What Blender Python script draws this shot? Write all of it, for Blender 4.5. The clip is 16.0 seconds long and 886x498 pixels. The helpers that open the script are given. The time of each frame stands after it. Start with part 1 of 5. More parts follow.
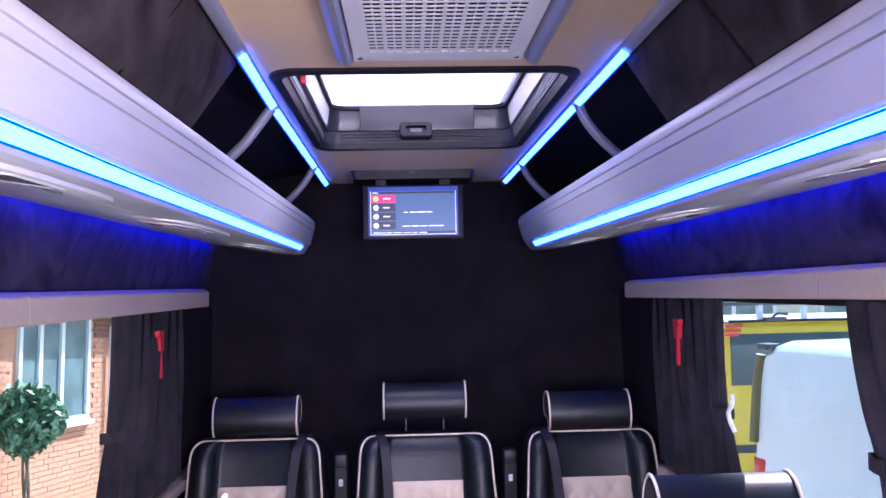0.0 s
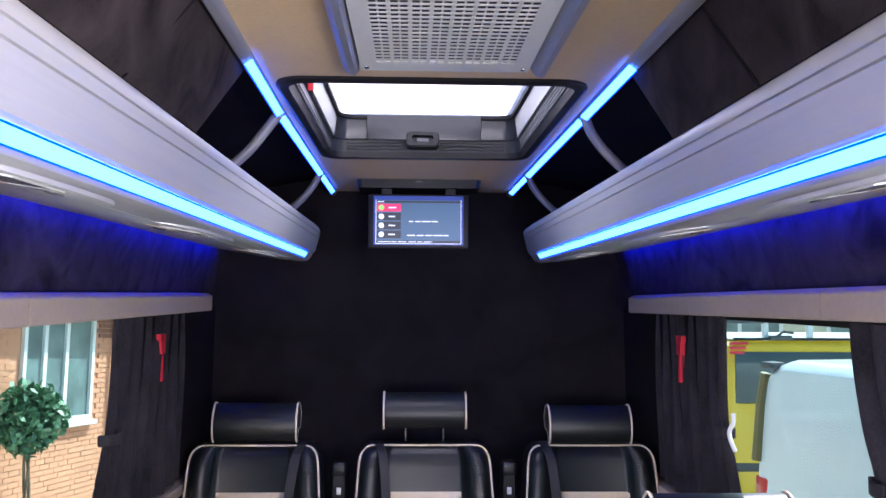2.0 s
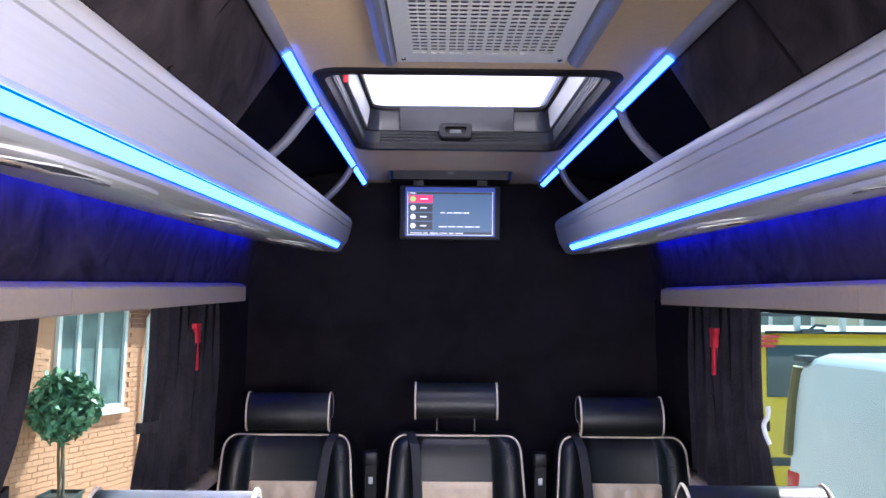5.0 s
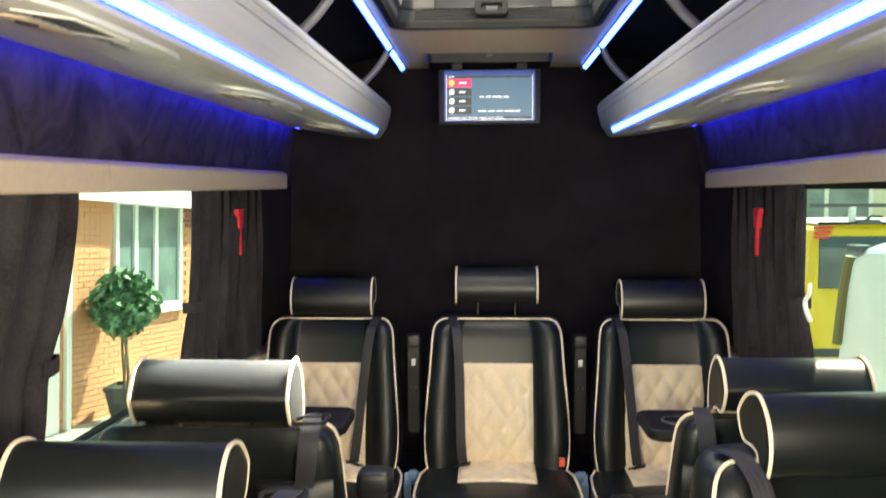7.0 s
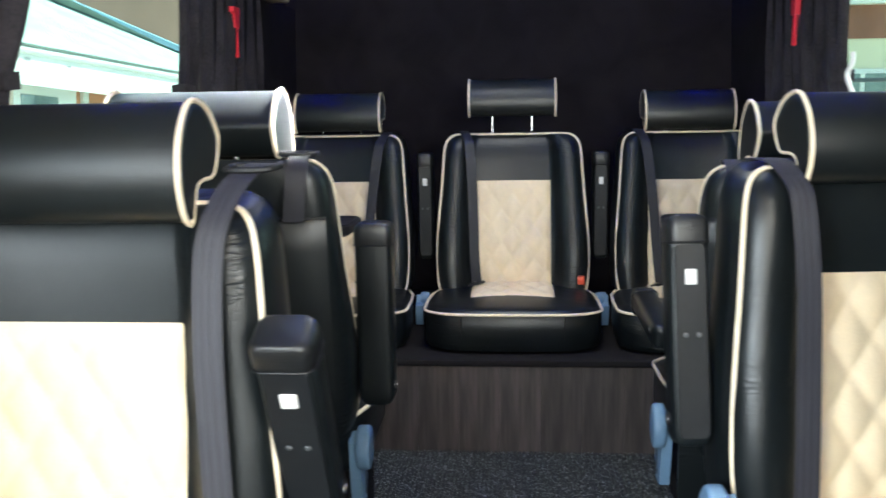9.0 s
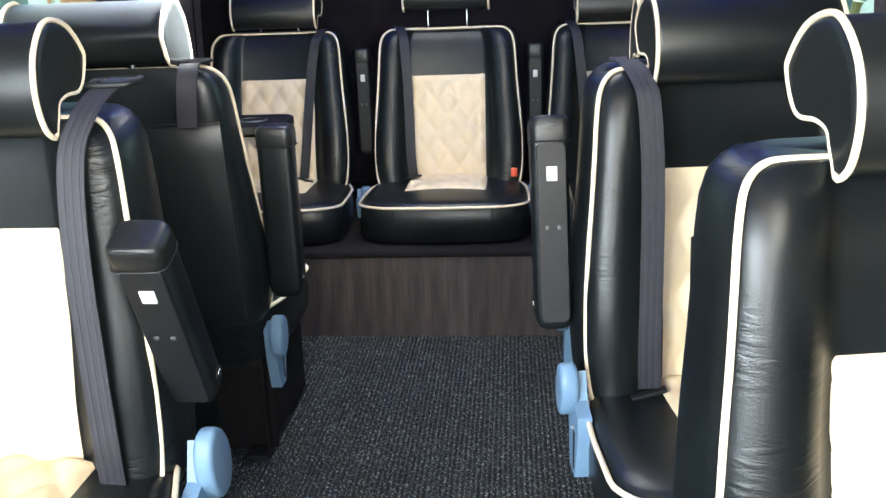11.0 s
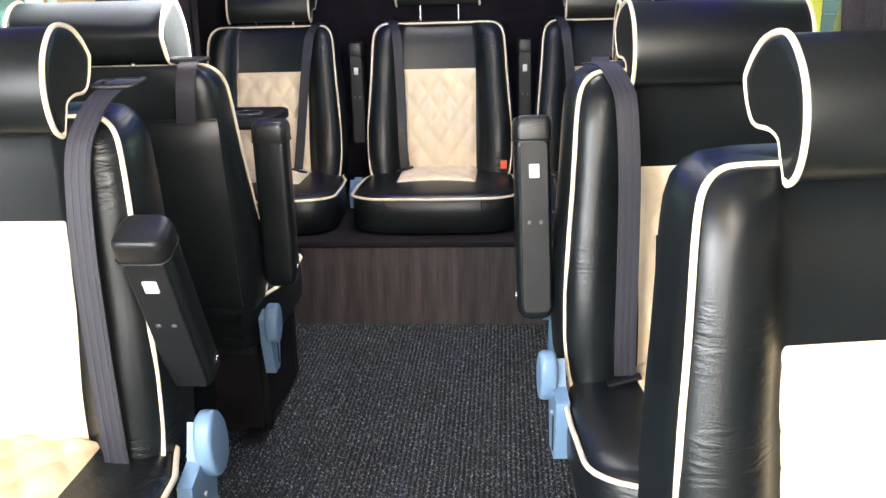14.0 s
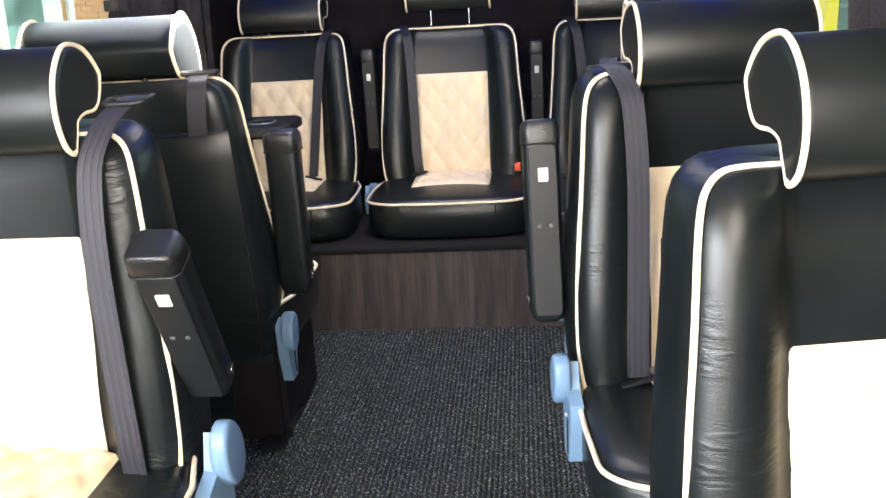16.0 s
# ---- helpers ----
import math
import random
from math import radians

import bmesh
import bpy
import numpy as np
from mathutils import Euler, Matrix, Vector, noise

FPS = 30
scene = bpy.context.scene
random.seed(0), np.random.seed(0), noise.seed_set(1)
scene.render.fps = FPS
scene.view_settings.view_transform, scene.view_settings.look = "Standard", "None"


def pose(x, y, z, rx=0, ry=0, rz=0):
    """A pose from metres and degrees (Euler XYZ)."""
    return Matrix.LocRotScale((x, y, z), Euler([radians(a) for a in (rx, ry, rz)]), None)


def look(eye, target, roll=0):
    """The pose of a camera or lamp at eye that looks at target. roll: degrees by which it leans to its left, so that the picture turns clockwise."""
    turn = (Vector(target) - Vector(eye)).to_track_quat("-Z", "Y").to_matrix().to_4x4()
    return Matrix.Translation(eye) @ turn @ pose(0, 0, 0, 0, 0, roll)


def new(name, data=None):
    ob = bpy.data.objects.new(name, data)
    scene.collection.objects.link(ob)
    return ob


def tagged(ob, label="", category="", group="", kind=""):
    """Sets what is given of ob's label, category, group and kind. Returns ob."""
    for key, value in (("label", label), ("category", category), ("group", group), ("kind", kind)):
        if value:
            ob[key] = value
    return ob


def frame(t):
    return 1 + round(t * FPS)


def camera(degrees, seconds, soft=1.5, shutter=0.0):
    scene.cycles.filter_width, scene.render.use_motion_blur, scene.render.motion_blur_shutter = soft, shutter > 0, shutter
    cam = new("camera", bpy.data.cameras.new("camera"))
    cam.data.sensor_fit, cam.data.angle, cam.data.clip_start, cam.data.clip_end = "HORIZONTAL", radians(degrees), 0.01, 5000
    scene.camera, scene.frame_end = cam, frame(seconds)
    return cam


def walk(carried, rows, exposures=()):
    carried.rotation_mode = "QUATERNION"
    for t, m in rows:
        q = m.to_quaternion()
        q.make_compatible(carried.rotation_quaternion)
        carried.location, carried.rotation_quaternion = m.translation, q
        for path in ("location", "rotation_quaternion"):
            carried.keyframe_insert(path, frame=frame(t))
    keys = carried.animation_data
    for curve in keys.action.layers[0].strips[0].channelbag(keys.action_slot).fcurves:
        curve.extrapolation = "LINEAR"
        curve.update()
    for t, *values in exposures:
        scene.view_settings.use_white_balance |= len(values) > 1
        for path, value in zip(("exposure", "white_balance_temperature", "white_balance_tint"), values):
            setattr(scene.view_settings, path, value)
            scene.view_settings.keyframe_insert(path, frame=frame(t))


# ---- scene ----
cam = camera(53.7, 16.0, shutter=0.6)
PATH = [
    (0, (-0.05, 0.249, 1.427), (0.037, 2.245, 1.516), -1.2),
    (0.5, (-0.051, 0.249, 1.427), (0.039, 2.244, 1.525), -0.8),
    (1, (-0.046, 0.247, 1.428), (0.04, 2.243, 1.532), -0.3),
    (1.5, (-0.042, 0.251, 1.43), (0.037, 2.247, 1.537), 0.1),
    (2, (-0.04, 0.253, 1.431), (0.031, 2.249, 1.541), 0.3),
    (2.5, (-0.041, 0.253, 1.435), (0.023, 2.249, 1.543), 0.4),
    (3, (-0.043, 0.251, 1.433), (0.011, 2.247, 1.543), 0.4),
    (5.5, (-0.062, 0.247, 1.425), (-0.065, 2.246, 1.498), 0.4),
    (6, (-0.066, 0.254, 1.417), (-0.083, 2.253, 1.436), 0.2),
    (6.5, (-0.058, 0.257, 1.404), (-0.103, 2.255, 1.351), 0.1),
    (7, (-0.019, 0.253, 1.373), (-0.123, 2.245, 1.237), -0.2),
    (7.5, (-0.029, 0.284, 1.318), (-0.171, 2.263, 1.072), -0.2),
    (8, (-0.038, 0.34, 1.229), (-0.233, 2.298, 0.871), 0.0),
    (8.5, (-0.058, 0.39, 1.072), (-0.251, 2.355, 0.753), 0.3),
    (9, (0.014, 0.381, 0.99), (-0.147, 2.35, 0.677), -0.9),
    (9.5, (0.132, 0.367, 1.01), (-0.029, 2.31, 0.563), -2.4),
    (10, (0.19, 0.321, 1.015), (0.03, 2.247, 0.499), -2.5),
    (12.5, (0.244, 0.285, 1.047), (0.083, 2.188, 0.453), -1.2),
    (13, (0.251, 0.264, 1.052), (0.094, 2.167, 0.455), -1.3),
    (13.5, (0.251, 0.247, 1.058), (0.099, 2.15, 0.46), -1.5),
    (14, (0.247, 0.233, 1.056), (0.1, 2.138, 0.465), -1.6),
    (14.5, (0.25, 0.227, 1.058), (0.096, 2.131, 0.468), -2.0),
    (15, (0.257, 0.227, 1.06), (0.088, 2.131, 0.471), -2.5),
    (15.5, (0.262, 0.228, 1.062), (0.079, 2.131, 0.475), -3.0),
    (16, (0.267, 0.23, 1.065), (0.071, 2.132, 0.479), -3.4),
]
LIGHT = [(0.0, 1.2, 5450, 49), (1.0, 1.08, 5700, 32), (2.0, 1.0, 5750, 27), (3.2, 0.95, 5700, 27), (5.3, 1.0, 5750, 27), (5.5, 1.0, 10000, -11), (6.0, 1.26, 9200, -7), (6.5, 1.36, 8700, -3), (7.0, 1.44, 7900, 5), (7.6, 1.62, 6850, 7), (8.5, 1.29, 6250, 8), (9.0, 1.38, 6150, 5), (9.6, 1.66, 6200, 5), (10.0, 1.68, 6050, 5), (12.5, 1.84, 6550, 10), (16.0, 1.86, 6700, 12)]
walk(cam, [(t, look(eye, target, roll)) for t, eye, target, roll in PATH], LIGHT)


# ---------------- light ----------------
SUN_WAY = Vector((-0.65, -0.60, -1.0)).normalized()
world = bpy.data.worlds.new("sky")
scene.world = world
world.use_nodes = True
wn = world.node_tree.nodes
sky = wn.new("ShaderNodeTexSky")
sky.sky_type = "NISHITA"
sky.sun_disc = False
sky.sun_elevation = math.asin(-SUN_WAY.z)
sky.sun_rotation = math.atan2(-SUN_WAY.x, -SUN_WAY.y)
sky.dust_density = 3.0
world.node_tree.links.new(sky.outputs[0], wn["Background"].inputs[0])
wn["Background"].inputs[1].default_value = 0.15
sun = new("sun", bpy.data.lights.new("sun", "SUN"))
sun.data.energy, sun.data.angle, sun.data.color = 5.0, radians(0.6), (1.0, 0.95, 0.87)
sun.matrix_world = look((3, 3, 8), Vector((3, 3, 8)) + SUN_WAY)


def window_light(name, eye, way, wide, high, power, colour=(0.92, 0.97, 1.0)):
    """Sky light standing in an opening of the body."""
    lamp = new(name, bpy.data.lights.new(name, "AREA"))
    lamp.data.shape, lamp.data.size, lamp.data.size_y = "RECTANGLE", wide, high
    lamp.data.energy, lamp.data.color = power, colour
    lamp.matrix_world = look(eye, Vector(eye) + Vector(way))
    return lamp


window_light("windscreen_daylight", (0, -1.86, 1.15), (0, 1, 0.5), 1.45, 0.75, 27, (1.0, 0.98, 0.92))
window_light("door_daylight", (0.90, -0.55, 1.35), (-1, 0.25, 1.35), 1.0, 0.75, 86, (1.0, 0.96, 0.88))
window_light("side_window_daylight", (-0.89, -0.7, 1.08), (0.9, 0.6, -0.9), 1.5, 0.55, 35).data.spread = radians(112)
window_light("hatch_daylight", (0, 2.46, 1.850), (0, 0.001, -1), 0.53, 0.80, 1.9, (1.0, 0.97, 0.92)).data.spread = radians(100)
# added lamp at the roof hatch; boosts the sun's beam on one headrest
beam = window_light("hatch_sun_boost", (0.018, 2.47, 1.852), SUN_WAY, 0.28, 0.58, 15, (1.0, 0.97, 0.95))
beam.data.spread = radians(3)
against = -SUN_WAY
across = (Vector((1, 0, 0)) - against * against.x).normalized()
beam.matrix_world = Matrix.Translation((0.018, 2.47, 1.852)) @ Matrix((across, against.cross(across), against)).transposed().to_4x4()


# ---------------- materials ----------------
def material(name, colour, rough=0.5, metal=0.0, grain=0.0, grain_size=60.0, bump=0.0, bump_size=200.0, stain=0.0, stain_size=3.0,
             sheen=0.0, coat=0.0, spec=0.5, stretch=(1, 1, 1), wrinkle=0.0, swirl=0.0, bolster=False):
    m = bpy.data.materials.new(name)
    m.use_nodes = True
    t = m.node_tree
    b = t.nodes["Principled BSDF"]
    b.inputs["Roughness"].default_value, b.inputs["Metallic"].default_value = rough, metal
    b.inputs["Sheen Weight"].default_value = sheen
    b.inputs["Coat Weight"].default_value = coat
    b.inputs["Specular IOR Level"].default_value = spec
    co = t.nodes.new("ShaderNodeTexCoord")
    mp = t.nodes.new("ShaderNodeMapping")
    mp.inputs["Scale"].default_value = stretch
    t.links.new(co.outputs["Object"], mp.inputs["Vector"])
    mix = t.nodes.new("ShaderNodeMix")
    mix.data_type = "RGBA"
    mix.inputs["A"].default_value = (*[c * (1 - grain - stain) for c in colour], 1)
    mix.inputs["B"].default_value = (*[min(1, c * (1 + grain + stain)) for c in colour], 1)
    fine, broad = t.nodes.new("ShaderNodeTexNoise"), t.nodes.new("ShaderNodeTexNoise")
    fine.inputs["Scale"].default_value, broad.inputs["Scale"].default_value = grain_size, stain_size
    broad.inputs["Distortion"].default_value = swirl
    fine.inputs["Detail"].default_value, broad.inputs["Detail"].default_value = 4, 3
    both = t.nodes.new("ShaderNodeMix")
    both.inputs["Factor"].default_value = stain / max(1e-6, stain + grain)
    for node in (fine, broad):
        t.links.new(mp.outputs[0], node.inputs["Vector"])
    t.links.new(fine.outputs["Fac"], both.inputs["A"])
    t.links.new(broad.outputs["Fac"], both.inputs["B"])
    ramp = t.nodes.new("ShaderNodeMapRange")
    ramp.inputs["From Min"].default_value, ramp.inputs["From Max"].default_value = 0.3, 0.7
    t.links.new(both.outputs[0], ramp.inputs["Value"])
    t.links.new(ramp.outputs[0], mix.inputs["Factor"])
    t.links.new(mix.outputs["Result"], b.inputs["Base Color"])
    r = t.nodes.new("ShaderNodeMapRange")
    r.inputs["To Min"].default_value, r.inputs["To Max"].default_value = rough * 0.88, min(1, rough * 1.12)
    t.links.new(broad.outputs["Fac"], r.inputs["Value"])
    t.links.new(r.outputs[0], b.inputs["Roughness"])
    if bump:
        n = t.nodes.new("ShaderNodeTexNoise")
        n.inputs["Scale"].default_value, n.inputs["Detail"].default_value = bump_size, 3
        t.links.new(mp.outputs[0], n.inputs["Vector"])
        k = t.nodes.new("ShaderNodeBump")
        k.inputs["Strength"].default_value, k.inputs["Distance"].default_value = bump, 0.002
        t.links.new(n.outputs["Fac"], k.inputs["Height"])
        t.links.new(k.outputs[0], b.inputs["Normal"])
        if wrinkle:
            # soft creases across the hide
            w, wm, k2 = t.nodes.new("ShaderNodeTexNoise"), t.nodes.new("ShaderNodeMapping"), t.nodes.new("ShaderNodeBump")
            wm.inputs["Scale"].default_value = (0.55, 0.8, 3.2)
            w.inputs["Scale"].default_value, w.inputs["Detail"].default_value, w.inputs["Distortion"].default_value = 24, 5, 1.1
            t.links.new(co.outputs["Object"], wm.inputs["Vector"])
            t.links.new(wm.outputs[0], w.inputs["Vector"])
            k2.inputs["Strength"].default_value, k2.inputs["Distance"].default_value = wrinkle, 0.006
            where, much = t.nodes.new("ShaderNodeTexNoise"), t.nodes.new("ShaderNodeMapRange")
            where.inputs["Scale"].default_value, where.inputs["Detail"].default_value = 5.5, 1
            much.inputs["From Min"].default_value, much.inputs["From Max"].default_value = 0.46, 0.64
            much.inputs["To Min"].default_value, much.inputs["To Max"].default_value = 0.02, wrinkle
            t.links.new(co.outputs["Object"], where.inputs["Vector"])
            t.links.new(where.outputs["Fac"], much.inputs["Value"])
            if bolster:
                axes, side, edge, both2 = t.nodes.new("ShaderNodeSeparateXYZ"), t.nodes.new("ShaderNodeMath"), t.nodes.new("ShaderNodeMapRange"), t.nodes.new("ShaderNodeMath")
                side.operation, both2.operation = "ABSOLUTE", "MULTIPLY"
                edge.inputs["From Min"].default_value, edge.inputs["From Max"].default_value, edge.inputs["To Min"].default_value = 0.12, 0.17, 0.08
                t.links.new(co.outputs["Object"], axes.inputs[0])
                t.links.new(axes.outputs["X"], side.inputs[0])
                t.links.new(side.outputs[0], edge.inputs["Value"])
                t.links.new(edge.outputs[0], both2.inputs[0])
                t.links.new(much.outputs[0], both2.inputs[1])
                much = both2
            t.links.new(much.outputs[0], k2.inputs["Strength"])
            t.links.new(w.outputs["Fac"], k2.inputs["Height"])
            t.links.new(k2.outputs[0], k.inputs["Normal"])
    return m


def glowing(name, colour, strength):
    m = bpy.data.materials.new(name)
    m.use_nodes = True
    b = m.node_tree.nodes["Principled BSDF"]
    b.inputs["Base Color"].default_value = (*[min(0.8, c) for c in colour], 1)
    b.inputs["Emission Color"].default_value = (*colour, 1)
    b.inputs["Emission Strength"].default_value = strength
    b.inputs["Roughness"].default_value = 0.3
    return m


def pane_material(name, tint, cloudy):
    """Clear glass with a share of milky scatter."""
    m = bpy.data.materials.new(name)
    m.use_nodes = True
    t = m.node_tree
    t.nodes.remove(t.nodes["Principled BSDF"])
    clear, milky, gloss = t.nodes.new("ShaderNodeBsdfTransparent"), t.nodes.new("ShaderNodeBsdfTranslucent"), t.nodes.new("ShaderNodeBsdfGlossy")
    clear.inputs[0].default_value = (*tint, 1)
    milky.inputs[0].default_value = (0.9, 0.9, 0.9, 1)
    gloss.inputs["Roughness"].default_value = 0.02
    one, two = t.nodes.new("ShaderNodeMixShader"), t.nodes.new("ShaderNodeMixShader")
    one.inputs[0].default_value, two.inputs[0].default_value = cloudy, 0.05
    t.links.new(clear.outputs[0], one.inputs[1])
    t.links.new(milky.outputs[0], one.inputs[2])
    t.links.new(one.outputs[0], two.inputs[1])
    t.links.new(gloss.outputs[0], two.inputs[2])
    t.links.new(two.outputs[0], t.nodes["Material Output"].inputs[0])
    return m


LEATHER = material("black_leather", (0.0060, 0.0080, 0.0088), 0.34, wrinkle=0.58, bolster=True, bump=0.11, bump_size=620, grain=0.1, stain=0.2, stain_size=9, spec=0.37)
TAUT_LEATHER = material("taut_black_leather", (0.0062, 0.0082, 0.0088), 0.38, wrinkle=0.06, bump=0.09, bump_size=620, grain=0.1, stain=0.15, stain_size=9, spec=0.46)
CREASED_LEATHER = material("creased_black_leather", (0.009, 0.0095, 0.010), 0.36, wrinkle=0.7, bump=0.2, bump_size=420, grain=0.1, stain=0.2, stain_size=12, spec=0.5)
ARM_PLASTIC = material("charcoal_plastic", (0.009, 0.010, 0.0115), 0.44, bump=0.2, bump_size=700, grain=0.1, stain=0.15, stain_size=20, spec=0.33)
CREAM = material("cream_leather", (0.76, 0.615, 0.405), 0.5, bump=0.25, bump_size=240, grain=0.03, stain=0.04, stain_size=8)
PIPING = material("cream_piping", (0.78, 0.66, 0.48), 0.45, grain=0.04, grain_size=90)
SUEDE = material("black_suede", (0.0132, 0.0112, 0.0124), 0.95, grain=0.15, grain_size=200, bump=0.3, bump_size=400, stain=0.34, stain_size=6, spec=0.1, swirl=0.8)
SUEDE_BROWN = material("brown_black_suede", (0.040, 0.032, 0.031), 0.95, grain=0.10, grain_size=200, bump=0.3, bump_size=400, stain=0.55, stain_size=7, spec=0.1, swirl=1.6)
VELVET = material("black_velvet", (0.033, 0.029, 0.032), 0.9, grain=0.2, grain_size=150, bump=0.3, bump_size=300, stain=0.35, stain_size=10, sheen=0.04, spec=0.1)
SILVER = material("brushed_silver_plastic", (0.66, 0.66, 0.635), 0.36, 0.2, grain=0.025, grain_size=30, stain=0.04, stain_size=5, bump=0.04, bump_size=120, stretch=(8, 0.25, 8))
STEEL = material("grey_aluminium", (0.42, 0.43, 0.44), 0.45, 0.6, grain=0.05, stretch=(6, 0.3, 6))
# darker blue-grey than the rail: the ribs' shade is put into their colour
RIB_SHADED = material("shaded_rib_plastic", (0.20, 0.20, 0.22), 0.42, grain=0.05, stain=0.08, bump=0.05, bump_size=200)
PALE = material("pale_grey_plastic", (0.58, 0.6, 0.57), 0.45, grain=0.03, stain=0.04)
GRILLE_GREY = material("grey_green_plastic", (0.74, 0.74, 0.62), 0.4, grain=0.03, stain=0.04)
BEIGE = material("beige_vinyl", (0.75, 0.55, 0.285), 0.6, grain=0.04, grain_size=140, bump=0.3, bump_size=350, stain=0.05, stain_size=2.5)
TRIM = material("tan_vinyl", (0.58, 0.46, 0.33), 0.5, grain=0.04, bump=0.2, bump_size=300, stain=0.05)
DARK_PLASTIC = material("black_plastic", (0.010, 0.010, 0.011), 0.48, bump=0.15, bump_size=300, grain=0.1, spec=0.3)
LINER = material("dark_grey_liner", (0.028, 0.030, 0.034), 0.3, bump=0.1, bump_size=200, grain=0.08, stain=0.1)
GREY_PLASTIC = material("dark_grey_plastic", (0.075, 0.08, 0.085), 0.36, bump=0.1, bump_size=200, grain=0.08, stain=0.1)
BLUE_PLASTIC = material("blue_grey_plastic", (0.14, 0.235, 0.35), 0.42, grain=0.05, stain=0.06, bump=0.08)
WEBBING = material("dark_belt_webbing", (0.016, 0.0157, 0.0225), 0.5, bump=0.5, bump_size=900, grain=0.1, stretch=(1, 1, 0.4), sheen=0.02)
WEBBING_BLACK = material("black_belt_webbing", (0.009, 0.009, 0.012), 0.5, bump=0.5, bump_size=900, grain=0.1)
WEBBING_EDGE = material("belt_stripe", (0.026, 0.0255, 0.035), 0.5, bump=0.4, bump_size=900, grain=0.1)
CHROME = material("chrome", (0.75, 0.75, 0.76), 0.12, 1.0)
WHITE_PLASTIC = material("white_plastic", (0.75, 0.74, 0.72), 0.4, grain=0.03)
RED = material("red_plastic", (0.75, 0.03, 0.05), 0.4, grain=0.05)
ORANGE_RED = material("orange_red_plastic", (0.8, 0.1, 0.04), 0.4)
CARPET = material("black_carpet", (0.012, 0.011, 0.012), 0.95, grain=0.3, grain_size=300, bump=0.6, bump_size=500, spec=0.1)
LED = glowing("blue_led", (0.065, 0.24, 1.0), 4.2)
COVE_LED = glowing("deep_blue_led", (0.006, 0.012, 1.0), 21.0)
# blue halo of glare beside the strips, put into thin glowing edges
EDGE_BLOOM = glowing("blue_strip_bloom", (0.004, 0.035, 1.0), 3.0)
HATCH_PANE = pane_material("opal_acrylic", (0.97, 0.98, 1.0), 0.93)
GLASS = pane_material("green_tinted_window_glass", (0.79, 0.96, 0.89), 0.0)


def ribbed_carpet():
    m = material("ribbed_charcoal_carpet", (0.028, 0.031, 0.032), 0.95, grain=0.45, grain_size=420, bump=0.8, bump_size=700, stain=0.25, stain_size=5, spec=0.1)
    t = m.node_tree
    b = t.nodes["Principled BSDF"]
    old = b.inputs["Base Color"].links[0].from_socket
    co = t.nodes.new("ShaderNodeTexCoord")
    fleck = t.nodes.new("ShaderNodeTexNoise")
    fleck.inputs["Scale"].default_value, fleck.inputs["Detail"].default_value = 190, 2
    t.links.new(co.outputs["Object"], fleck.inputs["Vector"])
    cut = t.nodes.new("ShaderNodeMapRange")
    cut.inputs["From Min"].default_value, cut.inputs["From Max"].default_value = 0.57, 0.68
    t.links.new(fleck.outputs["Fac"], cut.inputs["Value"])
    mix = t.nodes.new("ShaderNodeMix")
    mix.data_type = "RGBA"
    mix.inputs["B"].default_value = (0.31, 0.325, 0.325, 1)
    t.links.new(cut.outputs[0], mix.inputs["Factor"])
    t.links.new(old, mix.inputs["A"])
    t.links.new(mix.outputs["Result"], b.inputs["Base Color"])
    return m


def dark_oak():
    m = material("dark_oak_laminate", (0.047, 0.037, 0.0345), 0.5, grain=0.34, grain_size=10, stain=0.36, stain_size=3.5, stretch=(9, 9, 0.8), bump=0.25, bump_size=40)
    t = m.node_tree
    b = t.nodes["Principled BSDF"]
    old = b.inputs["Base Color"].links[0].from_socket
    info = t.nodes.new("ShaderNodeObjectInfo")
    scale = t.nodes.new("ShaderNodeMapRange")
    scale.inputs["To Min"].default_value, scale.inputs["To Max"].default_value = 0.75, 1.3
    t.links.new(info.outputs["Random"], scale.inputs["Value"])
    # arched figure of the sawn boards
    co, wm, wave, figure = t.nodes.new("ShaderNodeTexCoord"), t.nodes.new("ShaderNodeMapping"), t.nodes.new("ShaderNodeTexWave"), t.nodes.new("ShaderNodeMix")
    shift = t.nodes.new("ShaderNodeVectorMath")
    shift.operation = "MULTIPLY_ADD"
    shift.inputs[1].default_value = (7.0, 3.0, 5.0)
    t.links.new(info.outputs["Random"], shift.inputs[0])
    t.links.new(co.outputs["Object"], shift.inputs[2])
    wm.inputs["Scale"].default_value = (1, 1, 0.3)
    t.links.new(shift.outputs[0], wm.inputs["Vector"])
    t.links.new(wm.outputs[0], wave.inputs["Vector"])
    wave.inputs["Scale"].default_value, wave.inputs["Distortion"].default_value = 5, 12
    wave.inputs["Detail"].default_value, wave.inputs["Detail Scale"].default_value = 3, 0.7
    figure.data_type, figure.blend_type = "RGBA", "MULTIPLY"
    figure.inputs["Factor"].default_value = 0.4
    t.links.new(old, figure.inputs["A"])
    tone = t.nodes.new("ShaderNodeMapRange")
    tone.inputs["To Min"].default_value, tone.inputs["To Max"].default_value = 0.55, 1.5
    t.links.new(wave.outputs["Fac"], tone.inputs["Value"])
    t.links.new(tone.outputs[0], figure.inputs["B"])
    old = figure.outputs["Result"]
    mul = t.nodes.new("ShaderNodeVectorMath")
    mul.operation = "SCALE"
    t.links.new(old, mul.inputs[0])
    t.links.new(scale.outputs[0], mul.inputs["Scale"])
    t.links.new(mul.outputs[0], b.inputs["Base Color"])
    return m


RIBBED = ribbed_carpet()
OAK = dark_oak()


